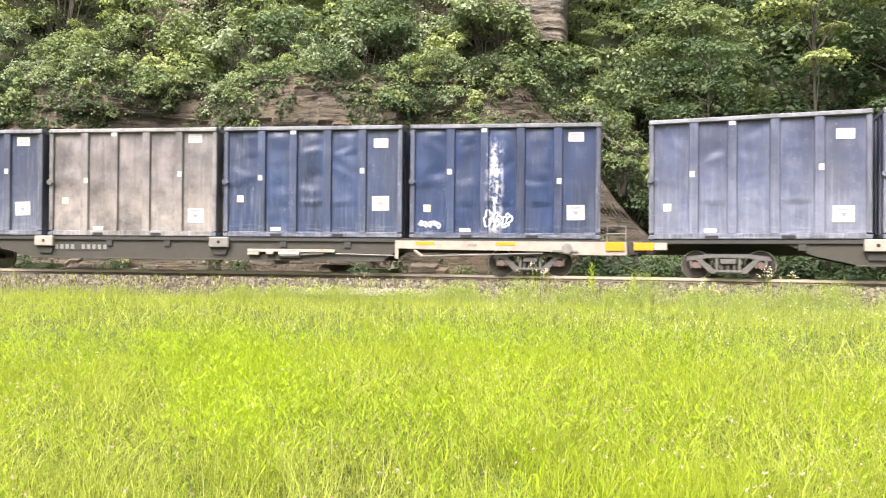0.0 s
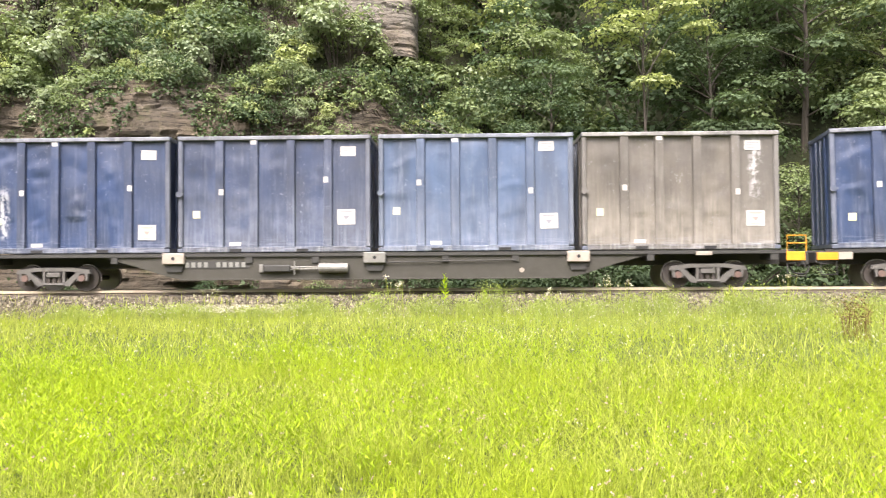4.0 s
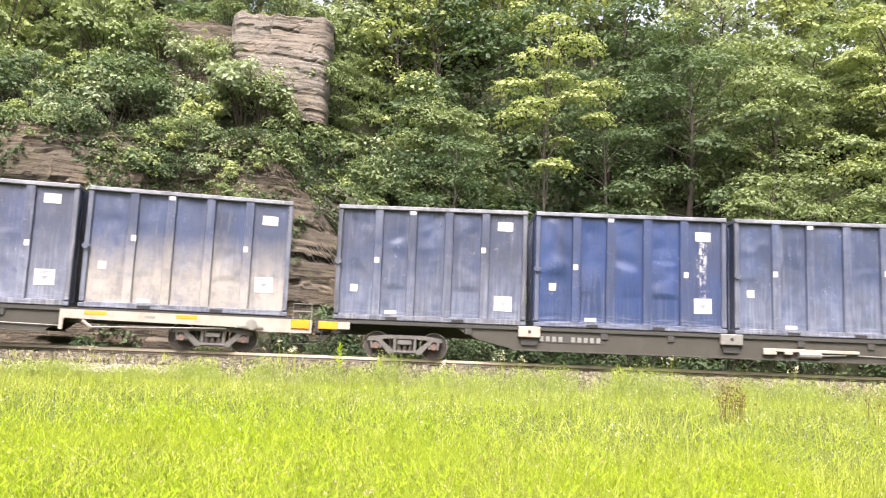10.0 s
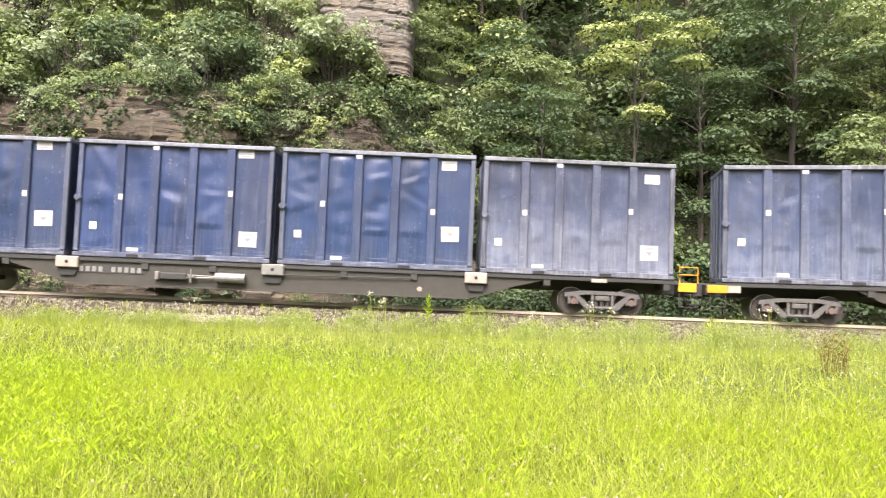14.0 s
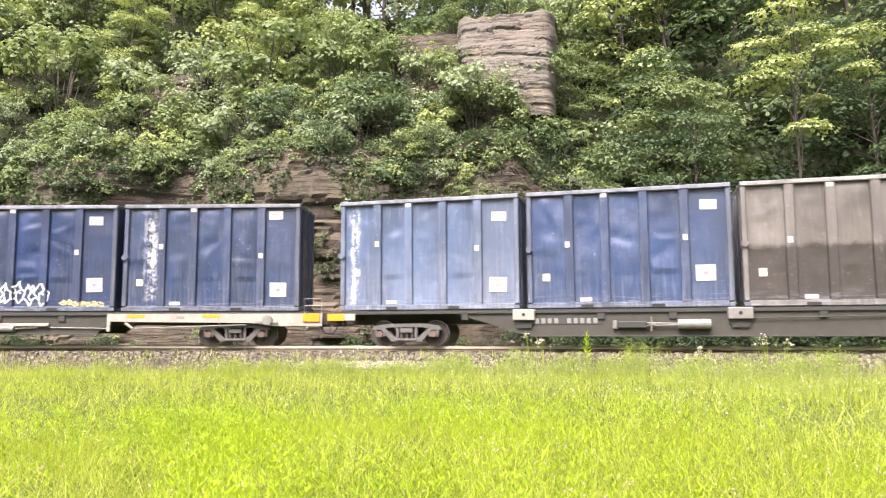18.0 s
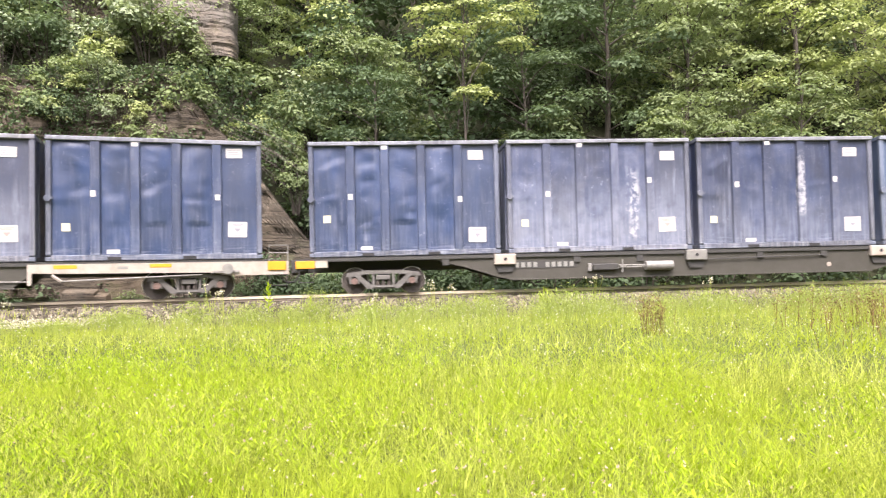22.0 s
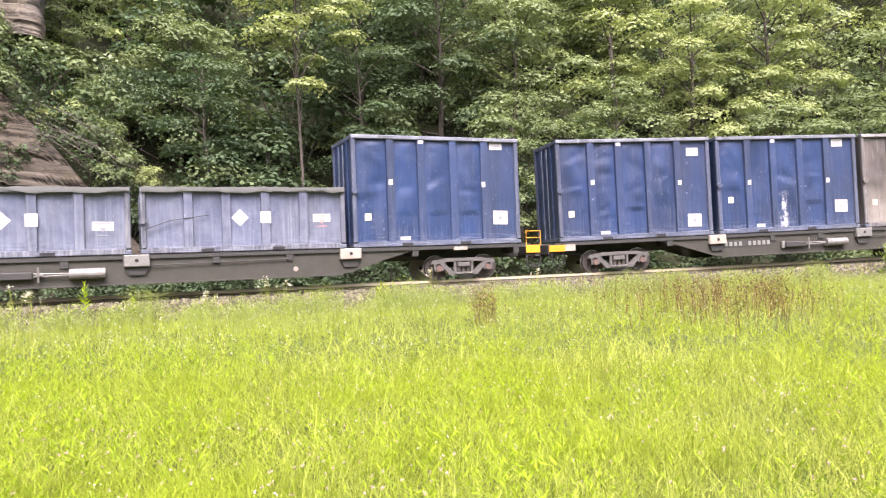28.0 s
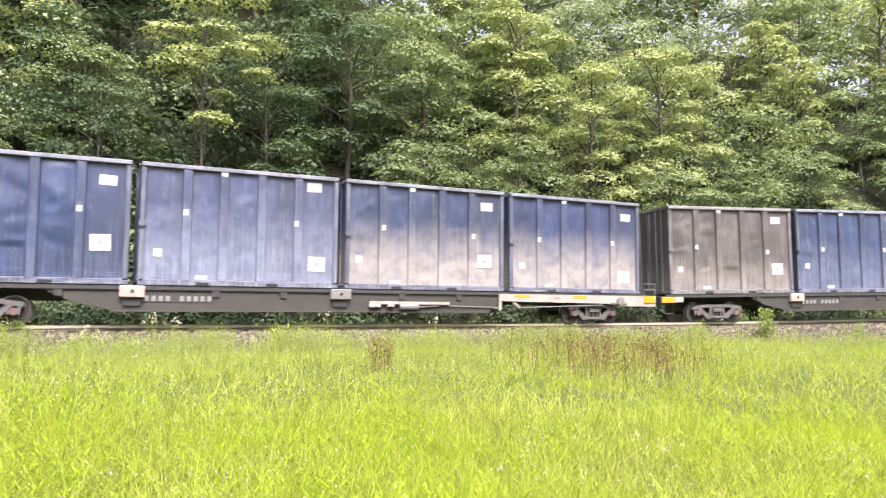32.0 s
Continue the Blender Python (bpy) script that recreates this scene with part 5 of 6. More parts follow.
class Kit:
    """The meshes that all containers of one height share."""
    def __init__(self, tall):
        t = tall
        back = -FRONT
        self.tall = t
        self.sides = [dented_side(98 + k, t, FRONT, 1, 0.12 if t < 3 else (1.2, 1.35, 1.1, 1.3, 0.6, 0.7, 0.55, 0.7)[k]) for k in range(8)]
        self.back = as_mesh("side_sheet", block(0.1, 6.0, back - 0.07, back - 0.04, 0.14, t - 0.12, 0))
        self.posts = [as_mesh("corner_post", block(x, x + 0.15, y, y + 0.15, 0.16, t - 0.12, 0.02)) for x in (0, C_LEN - 0.15) for y in (FRONT, back - 0.15)]
        self.top = [as_mesh("top_rail", block(0.0, C_LEN, y, y + 0.1, t - 0.13, t, 0.02)) for y in (FRONT - 0.035, back - 0.065)]
        self.bottom = [as_mesh("bottom_rail", block(0.15, C_LEN - 0.15, y, y + 0.1, 0.0, 0.17, 0.012)) for y in (FRONT - 0.006, back - 0.09)]
        self.ribs = [as_mesh("rib", rib_bm(r, y, o, 0.165, t - 0.125)) for r in RIBS for y, o in ((FRONT, -1), (back, 1))]
        self.ends = [as_mesh("end_wall", block(x, x + 0.05, FRONT + 0.14, back - 0.14, 0.1, t - 0.1, 0.01)) for x in (0.05, C_LEN - 0.1)]
        self.end_ribs = [as_mesh("end_rib", block(x, x + 0.06, y - 0.06, y + 0.06, 0.12, t - 0.12, 0.01)) for x in (0.0, C_LEN - 0.06) for y in (-0.55, 0.55)]
        self.end_rail = [as_mesh("end_rail", block(x, x + 0.1, FRONT + 0.1, back - 0.1, z, z + 0.12, 0.01)) for x in (0.0, C_LEN - 0.1) for z in (0.01, t - 0.13)]
        self.roof = as_mesh("roof", block(0.08, C_LEN - 0.08, FRONT + 0.08, back - 0.08, t - 0.09, t - 0.03, 0.01))
        self.castings = [as_mesh("corner_casting", block(x, x + 0.178, y, y + 0.165, z, z + 0.125, 0.015)) for x in (-0.008, C_LEN - 0.17) for y in (FRONT - 0.022, back - 0.143) for z in (-0.002, t - 0.118)]
        # solid near-black blocks, painting the shade inside the fork pockets
        self.pockets = [as_mesh("fork_pocket", block(x - 0.19, x + 0.19, FRONT - 0.009, FRONT + 0.09, 0.015, 0.105, 0)) for x in (1.84, 3.95)]
        b = drum(0.06, FRONT - 0.07, FRONT + 0.02, t * 0.5, 0.10, 10)
        block(-0.03, 0.2, FRONT - 0.06, FRONT - 0.01, t * 0.5 - 0.035, t * 0.5 + 0.035, 0.008, b)
        self.latch = as_mesh("latch", b)
        self.door_bars = [as_mesh("lock_bar", rod([(-0.02, y, 0.15), (-0.02, y, t - 0.2)], 0.022, 6)) for y in (-0.25, 0.25)]
        k = t / 3.672
        self.signs = [("sign", as_mesh("sign", sticker(5.10, 5.58, t - 0.60 * k, t - 0.30 * k)), M_WHITE),
                      ("placard", as_mesh("placard", sticker(5.08, 5.64, t - 3.18 * k, t - 2.70 * k)), M_WHITE),
                      ("small_sticker", as_mesh("small_sticker", sticker(1.25, 1.39, t - 1.86 * k, t - 1.68 * k, FRONT - 0.014)), M_WHITE),
                      ("small_sticker", as_mesh("small_sticker", sticker(4.69, 4.83, t - 1.86 * k, t - 1.68 * k, FRONT - 0.014)), M_WHITE),
                      ("inspection_sticker", as_mesh("inspection_sticker", sticker(0.44, 0.66, t - 2.81 * k, t - 2.58 * k)), M_LIME),
                      ("low_label", as_mesh("low_label", sticker(1.62, 1.98, 0.20, 0.32)), M_WHITE),
                      ("top_label", as_mesh("top_label", sticker(2.32, 2.50, t - 0.26 * k, t - 0.14 * k, FRONT - 0.014)), M_WHITE)]
        yy = FRONT + DEEP_IN - 0.017
        bars = bmesh.new()
        z = t - 2.76 * k
        block(5.15, 5.57, yy - 0.002, yy + 0.002, z - 0.03, z, 0, bars)
        block(5.20, 5.52, yy - 0.002, yy + 0.002, z - 0.07, z - 0.045, 0, bars)
        prism([(5.24, z - 0.14), (5.48, z - 0.14), (5.36, z - 0.28)], yy - 0.002, yy + 0.002, bars)
        block(5.20, 5.52, yy - 0.002, yy + 0.002, z - 0.37, z - 0.35, 0, bars)
        self.print1 = as_mesh("placard_print", bars)
        bars = bmesh.new()
        for i in range(4):
            zz = t - (0.36 + 0.055 * i) * k
            block(5.15, 5.53 - 0.06 * (i % 2), yy - 0.002, yy + 0.002, zz - 0.02, zz, 0, bars)
        self.print2 = as_mesh("sign_print", bars)


KITS = {"tall": Kit(C_TALL), "low": Kit(1.92)}
ASH = (0.16, 0.15, 0.145)
DEEP = (0.015, 0.034, 0.098)
BLUE = (0.025, 0.046, 0.107)
DULL = (0.034, 0.049, 0.100)
SKYB = (0.068, 0.101, 0.18)
SLATE = (0.045, 0.058, 0.110)
BROWN = (0.083, 0.073, 0.066)
TAN = (0.128, 0.114, 0.1)
# colour, chalk, dust, grime, pale crust low down, its height, dark stain, and words
LOOKS = {
    "deep": (DEEP, 0.15, 0.12, 0.15, 0.0, 1.4, 0.0, "deep blue steel container with light scuffs"),
    "blue": (BLUE, 0.35, 0.25, 0.25, 0.0, 1.4, 0.0, "blue steel container with dents and chalky scuffs"),
    "worn": (DULL, 0.45, 0.4, 0.35, 0.2, 2.2, 0.0, "faded blue steel container streaked with pale dust"),
    "light": (SKYB, 0.4, 0.35, 0.15, 0.2, 2.0, 0.0, "light blue steel container bleached by weather"),
    "slate": (SLATE, 0.5, 0.5, 0.25, 0.3, 2.4, 0.0, "slate-blue steel container dulled by dust"),
    "grey": (SLATE, 0.6, 0.6, 0.4, 0.4, 2.6, 0.0, "grey-white weathered container with dark streaks"),
    "ash": (ASH, 0.6, 0.55, 0.9, 0.35, 2.2, 0.0, "ash-grey weathered container with dark runs down its side"),
    "brown": (BROWN, 0.55, 0.6, 0.45, 0.3, 1.6, 0.0, "dark brown-grey grimy steel container"),
    "tan": (TAN, 0.35, 0.55, 0.45, 0.35, 1.8, 0.0, "dusty tan-grey steel container"),
    "burnt": (TAN, 0.3, 0.2, 0.3, 0.0, 1.0, 0.9, "brown container, lower half burnt dark"),
    "crust": (DULL, 0.4, 0.35, 0.2, 0.68, 2.4, 0.0, "blue container with pale crust on its lower half"),
}
# flaking patches by number of the load: middle, half width, foot, head, strength
STAINS = {4: (2.75, 0.42, 0.1, 3.3, 1.0), 8: (5.2, 0.3, 0.3, 2.6, 0.6), 9: (0.75, 0.3, 0.4, 2.2, 0.9), 12: (5.4, 0.35, 1.5, 3.6, 0.7), 16: (4.6, 0.4, 0.1, 3.4, 0.5), 18: (3.1, 0.22, 0.2, 2.3, 0.7),
          22: (5.35, 0.2, 1.0, 3.2, 1.0), 25: (3.75, 0.2, 0.8, 3.3, 0.95), 31: (1.6, 0.9, 0.1, 1.2, 0.5), 32: (0.95, 0.45, 0.3, 3.5, 0.9), 33: (0.5, 0.3, 0.1, 3.6, 1.0), 38: (2.9, 0.8, 0.1, 1.5, 0.7),
          42: (4.2, 0.35, 0.3, 2.8, 0.7), 43: (3.6, 0.3, 1.0, 3.3, 0.6), 54: (2.8, 0.35, 0.0, 1.6, 0.9), 57: (2.6, 0.3, 0.1, 1.6, 0.8), 36: (5.5, 0.5, 0.2, 2.6, 0.6)}
# one row for each car: its four loads, and whether it is the long straight frame (a) or the deep-bellied one (b)
CARS = [
    ("a", "worn ash blue deep"), ("a", "slate slate blue worn"), ("b", "blue worn light tan"), ("a", "blue brown blue light"),
    ("a", "slate slate slate crust"), ("a", "worn deep worn crust"), ("b", "deep deep deep slate"), ("a", "worn brown deep blue"),
    ("b", "light blue burnt tan"), ("a", "deep blue slate blue"), ("b", "blue grey worn light"), ("a", "worn blue blue blue"),
    ("b", "blue low low deep"), ("b", "deep deep tan crust"), ("a", "blue grey crust crust"), ("a", "brown worn worn blue"),
]


def container(look_name, seed, low):
    kit = KITS["low" if low else "tall"]
    blue, chalk, dust, grime, lowp, lowz, dark, words = LOOKS[look_name]
    rng = random.Random(seed)
    shade = rng.uniform(0.88, 1.12)
    body = tuple(c * shade * rng.uniform(0.975, 1.025) for c in blue)
    warm = (0.345, 0.315, 0.27) if look_name in ("crust", "tan", "burnt", "brown", "ash") else (0.265, 0.285, 0.345)
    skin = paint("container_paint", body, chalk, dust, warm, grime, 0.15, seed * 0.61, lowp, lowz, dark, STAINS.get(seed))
    # paler, chalkier copy of the paint, so the ribs stand out from the fields
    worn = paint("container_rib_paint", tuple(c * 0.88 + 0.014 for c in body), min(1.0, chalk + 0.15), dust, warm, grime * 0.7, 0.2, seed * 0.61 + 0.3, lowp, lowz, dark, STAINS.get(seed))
    trim = paint("container_rail_paint", tuple(c * 0.7 + 0.055 for c in body), chalk + 0.2, dust * 0.6, (0.5, 0.5, 0.49), grime, 0.25, seed * 0.37)
    rail = paint("container_top_paint", tuple(c * 0.5 + 0.15 for c in body), 0.8, 0.5, (0.42, 0.41, 0.40), 0.15, 0.2, seed * 0.17)
    root = new("low_container" if low else "container")
    if low:
        words = "low blue-grey container under a dark tarpaulin"
    tagged(root, words + " on a flatcar" if len(words.split()) < 9 else words, "freight container", "containers on the train")

    def add(name, me, mat, label=""):
        ob = new(name, me)
        ob.parent = root
        if not me.materials:
            me.materials.append(mat)
        ob.material_slots[0].link = "OBJECT"
        ob.material_slots[0].material = mat
        if label:
            tagged(ob, label)
        return ob

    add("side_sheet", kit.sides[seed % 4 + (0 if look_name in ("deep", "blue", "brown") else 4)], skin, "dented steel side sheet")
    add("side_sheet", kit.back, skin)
    for m in kit.posts:
        add("corner_post", m, trim)
    for m in kit.top:
        add("top_rail", m, rail, "worn pale top rail")
    for m in kit.bottom:
        add("bottom_rail", m, trim)
    for m in kit.ribs:
        add("rib", m, worn)
    for m in kit.ends:
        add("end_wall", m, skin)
    for m in kit.end_ribs:
        add("end_rib", m, skin)
    for m in kit.end_rail:
        add("end_rail", m, trim)
    add("roof", kit.roof, M_TARP)
    for m in kit.castings:
        add("corner_casting", m, M_CASTING)
    for m in kit.pockets:
        add("fork_pocket", m, M_HOLE_SHADE, "fork-lift pocket, its shade drawn as a near-black block")
    add("latch", kit.latch, trim)
    for m in kit.door_bars:
        add("lock_bar", m, M_CASTING)
    for name, m, mat in kit.signs:
        if low and name != "placard":
            continue
        ob = add(name, m, mat)
        if name in ("placard", "inspection_sticker", "sign", "small_sticker"):
            ob.matrix_basis = pose(rng.uniform(-0.03, 0.03) if name != "small_sticker" else 0, 0, (0.62 if low else rng.choice((0.0, 0.04, 0.22, 0.30)) * (0.4 if name == "sign" else 1.0)) - (0.08 if name == "sign" else 0.0), 0, rng.uniform(-2, 2), 0)
        if name == "placard":
            add("print", kit.print1, M_INK if seed % 3 else M_RED).parent = ob
        if name == "sign":
            add("print", kit.print2, M_INK).parent = ob
    if low:
        tarp(root, seed)
        yl = FRONT + DEEP_IN - 0.008
        bm = bmesh.new()
        cx, cz = 2.82, 1.02
        bm.faces.new([bm.verts.new((cx + dx, yl, cz + dz)) for dx, dz in ((-0.26, 0), (0, -0.26), (0.26, 0), (0, 0.26))])
        part("diamond_placard", bm, M_WHITE, root, "white diamond placard")
        part("label", sticker(3.42, 3.74, 0.84, 1.2, FRONT - 0.014), M_WHITE, root)
        part("side_cord", rod([(0.1, FRONT - 0.02, 0.7), (0.8, FRONT - 0.025, 0.95), (1.9, FRONT - 0.02, 1.1)], 0.012, 5), M_DARK, root)
    return root


def tarp(root, seed):
    """A slack tarpaulin over the open top, bunched at the rim."""
    rng = random.Random(seed)
    nx, ny = 46, 10
    verts = []
    for j in range(ny + 1):
        for i in range(nx + 1):
            x, f = 0.02 + 6.06 * i / nx, j / ny
            y = FRONT - 0.05 + (C_WIDE + 0.1) * max(0.0, min(1.0, (f - 0.1) / 0.8))
            z = 1.945 + 0.04 * math.sin(x * 2.1 + seed) * math.sin(math.pi * f) + rng.uniform(-0.012, 0.012)
            if j in (0, ny):
                z -= 0.15 + 0.12 * noise.noise(Vector((x * 0.9, seed * 1.0, 0))) + 0.06 * noise.noise(Vector((x * 3.1, seed * 1.0, 4)))
                y += (-0.02 if j == 0 else 0.02) + 0.02 * math.sin(x * 7 + seed)
            verts.append((x, y, z))
    w = nx + 1
    faces = [(j * w + i, j * w + i + 1, (j + 1) * w + i + 1, (j + 1) * w + i) for j in range(ny) for i in range(nx)]
    me = mesh_of("tarpaulin", verts, faces, M_TARP, True)
    ob = new("tarpaulin", me)
    ob.parent = root
    tagged(ob, "dark green-black tarpaulin over the open top")


def wheelset_mesh():
    bm = bmesh.new()
    for side in (-1, 1):
        y = side * 0.755
        rod([(0, y - side * 0.07, 0), (0, y + side * 0.065, 0)], 0.42, 24, bm)
        for k in range(6):
            a = k * math.pi / 3
            rod([(0.22 * math.cos(a), side * 0.81, 0.22 * math.sin(a)), (0.22 * math.cos(a), side * 0.835, 0.22 * math.sin(a))], 0.05, 6, bm)
    rod([(0, -0.95, 0), (0, 0.95, 0)], 0.08, 10, bm)
    dull = len(bm.faces)
    for side in (-1, 1):
        y = side * 0.755
        rod([(0, y - side * 0.095, 0), (0, y - side * 0.066, 0)], 0.45, 24, bm)
    bm.faces.ensure_lookup_table()
    for f in bm.faces[dull:]:
        f.material_index = 1
    me = as_mesh("wheelset", bm)
    me.materials.append(M_WHEEL)
    me.materials.append(M_TREAD)
    return me


def bogie_meshes():
    d = {}
    bm = bmesh.new()
    y0, y1 = -0.07, 0.07
    prism([(-1.2, 0.56), (-1.16, 0.68), (-0.6, 0.76), (0.6, 0.76), (1.16, 0.68), (1.2, 0.56), (1.0, 0.57), (0.55, 0.64), (-0.55, 0.64), (-1.0, 0.57)], y0, y1, bm)
    prism([(-0.92, 0.60), (-0.76, 0.62), (-0.36, 0.28), (0.36, 0.28), (0.76, 0.62), (0.92, 0.60), (0.52, 0.17), (-0.52, 0.17)], y0 + 0.004, y1 - 0.004, bm)
    for x in (-0.36, 0.28):
        block(x, x + 0.09, y0 + 0.01, y1 - 0.01, 0.24, 0.70, 0.01, bm)
    for x in (-0.92, 0.92):
        prism([(x - 0.2, 0.62), (x - 0.16, 0.33), (x - 0.1, 0.33), (x - 0.1, 0.56), (x + 0.1, 0.56), (x + 0.1, 0.33), (x + 0.16, 0.33), (x + 0.2, 0.62)], y0 + 0.008, y1 - 0.008, bm)
    d["side_frame"] = as_mesh("side_frame", bm)
    b = block(-0.23, 0.23, -0.10, 0.10, 0.45, 0.6, 0.02)
    d["bolster_end"] = as_mesh("bolster_end", b)
    b = bmesh.new()
    rod([(-0.34, 0, 0.33), (-0.30, 0, 0.62)], 0.045, 8, b)
    d["friction_wedge"] = as_mesh("friction_wedge", b)
    d["spring_seat"] = as_mesh("spring_seat", block(-0.36, 0.36, -0.10, 0.10, 0.2, 0.25, 0.01))
    d["bolster"] = as_mesh("bolster", block(-0.2, 0.2, -1.05, 1.05, 0.44, 0.64, 0.02))
    d["spring"] = as_mesh("spring", rod([(0, 0, 0.26), (0, 0, 0.46)], 0.07, 8))
    d["bearing"] = as_mesh("bearing_cap", rod([(0, -0.115, 0), (0, 0.115, 0)], 0.105, 14))
    for k, m in (("side_frame", M_BOGIE), ("bolster_end", M_BOGIE), ("friction_wedge", M_BOGIE), ("spring_seat", M_BOGIE), ("bolster", M_DARK), ("spring", M_WHEEL), ("bearing", M_BEARING)):
        d[k].materials.append(m)
    d["wheelset"] = wheelset_mesh()
    return d


BOGIE = bogie_meshes()
WHEELS = []
X_BOGIE = (2.3, 23.0)


def add_bogie(car, x):
    ob = new("bogie", BOGIE["bolster"])
    ob.parent = car
    ob.matrix_basis = pose(x, 0, 0)
    for side in (-1, 1):
        part("side_frame", BOGIE["side_frame"], None, ob, "dusty cast side frame").matrix_basis = pose(0, side * 1.01, 0)
        for name in ("bolster_end", "friction_wedge", "spring_seat"):
            part(name, BOGIE[name], None, ob).matrix_basis = pose(0, side * 1.01, 0)
        for dx in (-0.18, 0.0, 0.18):
            part("spring", BOGIE["spring"], None, ob).matrix_basis = pose(dx, side * 1.0, 0)
        for dx in (-0.92, 0.92):
            part("bearing_cap", BOGIE["bearing"], None, ob, "brown bearing cap").matrix_basis = pose(dx, side * 0.995, 0.42)
    for dx in (-0.92, 0.92):
        w = part("wheelset", BOGIE["wheelset"], None, ob, "rusty wheelset with bright treads")
        w.matrix_basis = pose(dx, 0, 0.42)
        WHEELS.append(w)


def car_meshes(kind):
    """Everything of a flatcar but its bogies: name, mesh, label."""
    out = []

    def add(name, bm, mat, label=""):
        me = as_mesh(name, bm)
        me.materials.append(mat)
        out.append((name, me, label))

    # dark beam and deck edges, with the shadow under the loads in their colour
    add("centre_sill", block(-0.7, 26.05, -0.35, 0.35, 0.72, 1.16, 0.02), M_DARK)
    for y in (-1.2, 1.06):
        add("deck_edge", block(-0.2, 25.6, y, y + 0.14, 1.06, 1.185, 0.01), M_DARK)
    for x in (0.3, 4.2, 8.5, 10.6, 14.7, 16.9, 21.1, 24.9):
        add("crossbearer", block(x, x + 0.22, -1.19, 1.19, 0.86, 1.15, 0.01), M_DARK)
    for y0, y1 in ((-1.14, -1.09), (1.09, 1.14)):
        if kind == "b":
            add("side_sill", prism([(3.9, 1.06), (4.9, 0.80), (6.1, 0.42), (6.5, 0.36), (18.6, 0.36), (19.0, 0.42), (20.2, 0.80), (21.2, 1.06)], y0, y1), M_SILL, "grey-green deep-bellied side sill")
            add("sill_lip", block(6.4, 18.7, y0 - 0.05, y0 + 0.04, 0.33, 0.37, 0.005), M_SILL)
        else:
            add("side_sill", prism([(3.9, 1.06), (4.6, 0.72), (5.8, 0.44), (18.2, 0.44), (18.6, 0.74), (18.6, 1.06)], y0, y1), M_SILL, "grey-green straight side sill")
            add("sill_lip", block(5.7, 18.3, y0 - 0.05, y0 + 0.04, 0.42, 0.455, 0.005), M_SILL)
    for i, x in enumerate((6.232, 12.596, 18.96)):
        if kind == "a" and i == 2:
            continue
        for y in (-1.30, 1.06):
            bm = block(x - 0.35, x + 0.35, y, y + 0.26, 0.84, 1.19, 0.025)
            add("pedestal", bm, M_STEEL if i == 1 else M_CREAM, "grimy container pedestal" if i == 1 else "cream container pedestal with a black disc as its hole")
            # no opening here: a near-black disc paints the hole's shade
            add("pedestal_hole", rod([(x, y - 0.008, 1.02), (x, y + 0.02, 1.02)], 0.055, 10), M_HOLE_SHADE)
        add("pedestal_bracket", prism([(x - 0.32, 0.85), (x + 0.32, 0.85), (x + 0.22, 0.6), (x - 0.22, 0.6)], -1.2, -1.02), M_DARK)
    # ends: coupler, sill plates, grab irons, reflectors
    for x, sg in ((-0.32, -1), (25.68, 1)):
        add("end_sill", block(x - 0.16, x + 0.16, -1.2, 1.2, 0.78, 1.12, 0.015), M_DARK)
        bm = block(min(x, x + sg * 0.42), max(x, x + sg * 0.42), -0.17, 0.17, 0.66, 0.98, 0.03)
        add("coupler", bm, M_WHEEL, "rusty knuckle coupler")
        add("air_hose", rod([(x + sg * 0.1, -0.35, 0.75), (x + sg * 0.25, -0.42, 0.45), (x + sg * 0.5, -0.3, 0.42)], 0.03, 6), M_DARK)
    for x0 in (-0.45,):
        add("reflector_plate", block(x0, x0 + 0.60, -1.27, -1.22, 0.86, 1.10, 0.01), M_ORANGE, "orange end plate")
        add("cream_plate", block(x0 + 0.605, x0 + 1.0, -1.262, -1.22, 0.87, 1.10, 0.01), M_CREAM)
    add("step", rod([(-0.35, -1.2, 0.86), (-0.35, -1.25, 0.42), (0.1, -1.25, 0.42), (0.1, -1.2, 0.86)], 0.02, 6), M_DARK)
    add("reflector_plate", block(25.35, 25.92, -1.29, -1.245, 0.84, 1.12, 0.01), M_YELLOW if kind == "b" else M_ORANGE, "orange end plate")
    add("handrail", rod([(25.4, -1.22, 1.12), (25.4, -1.22, 1.62), (25.98, -1.22, 1.62), (25.98, -1.22, 1.12)], 0.02, 6), M_YELLOW if kind == "b" else M_STEEL)
    add("handrail_bar", rod([(25.4, -1.22, 1.38), (25.98, -1.22, 1.38)], 0.016, 6), M_YELLOW if kind == "b" else M_STEEL)
    add("step", rod([(25.4, -1.2, 0.84), (25.4, -1.24, 0.36), (25.95, -1.24, 0.36), (25.95, -1.2, 0.84)], 0.022, 6), M_DARK)
    if kind == "a":
        # pale end frame with the hand brake
        add("end_frame", prism([(18.62, 1.12), (18.62, 0.52), (18.72, 0.52), (18.74, 0.86), (19.6, 0.84), (23.6, 0.80), (24.2, 0.70), (26.0, 0.70), (26.0, 1.12)], -1.245, -1.17), M_CREAM, "cream painted end frame")
        for x0, mt in ((19.3, M_ORANGE), (21.9, M_ORANGE)):
            add("reflector_plate", block(x0, x0 + 0.62, -1.252, -1.24, 0.98, 1.09, 0.004), mt, "orange reflector strip")
        add("frame_mark", block(21.0, 21.3, -1.252, -1.24, 0.95, 1.03, 0.004), M_STENCIL)
        bm = drum(24.15, -1.34, -1.25, 0.90, 0.17, 12)
        block(23.7, 24.5, -1.30, -1.25, 0.78, 0.86, 0.01, bm)
        add("hand_brake", bm, M_STEEL, "grimy hand brake wheel")
        add("brake_rod", rod([(19.5, -1.2, 0.62), (23.4, -1.2, 0.74)], 0.022, 6), M_STEEL)
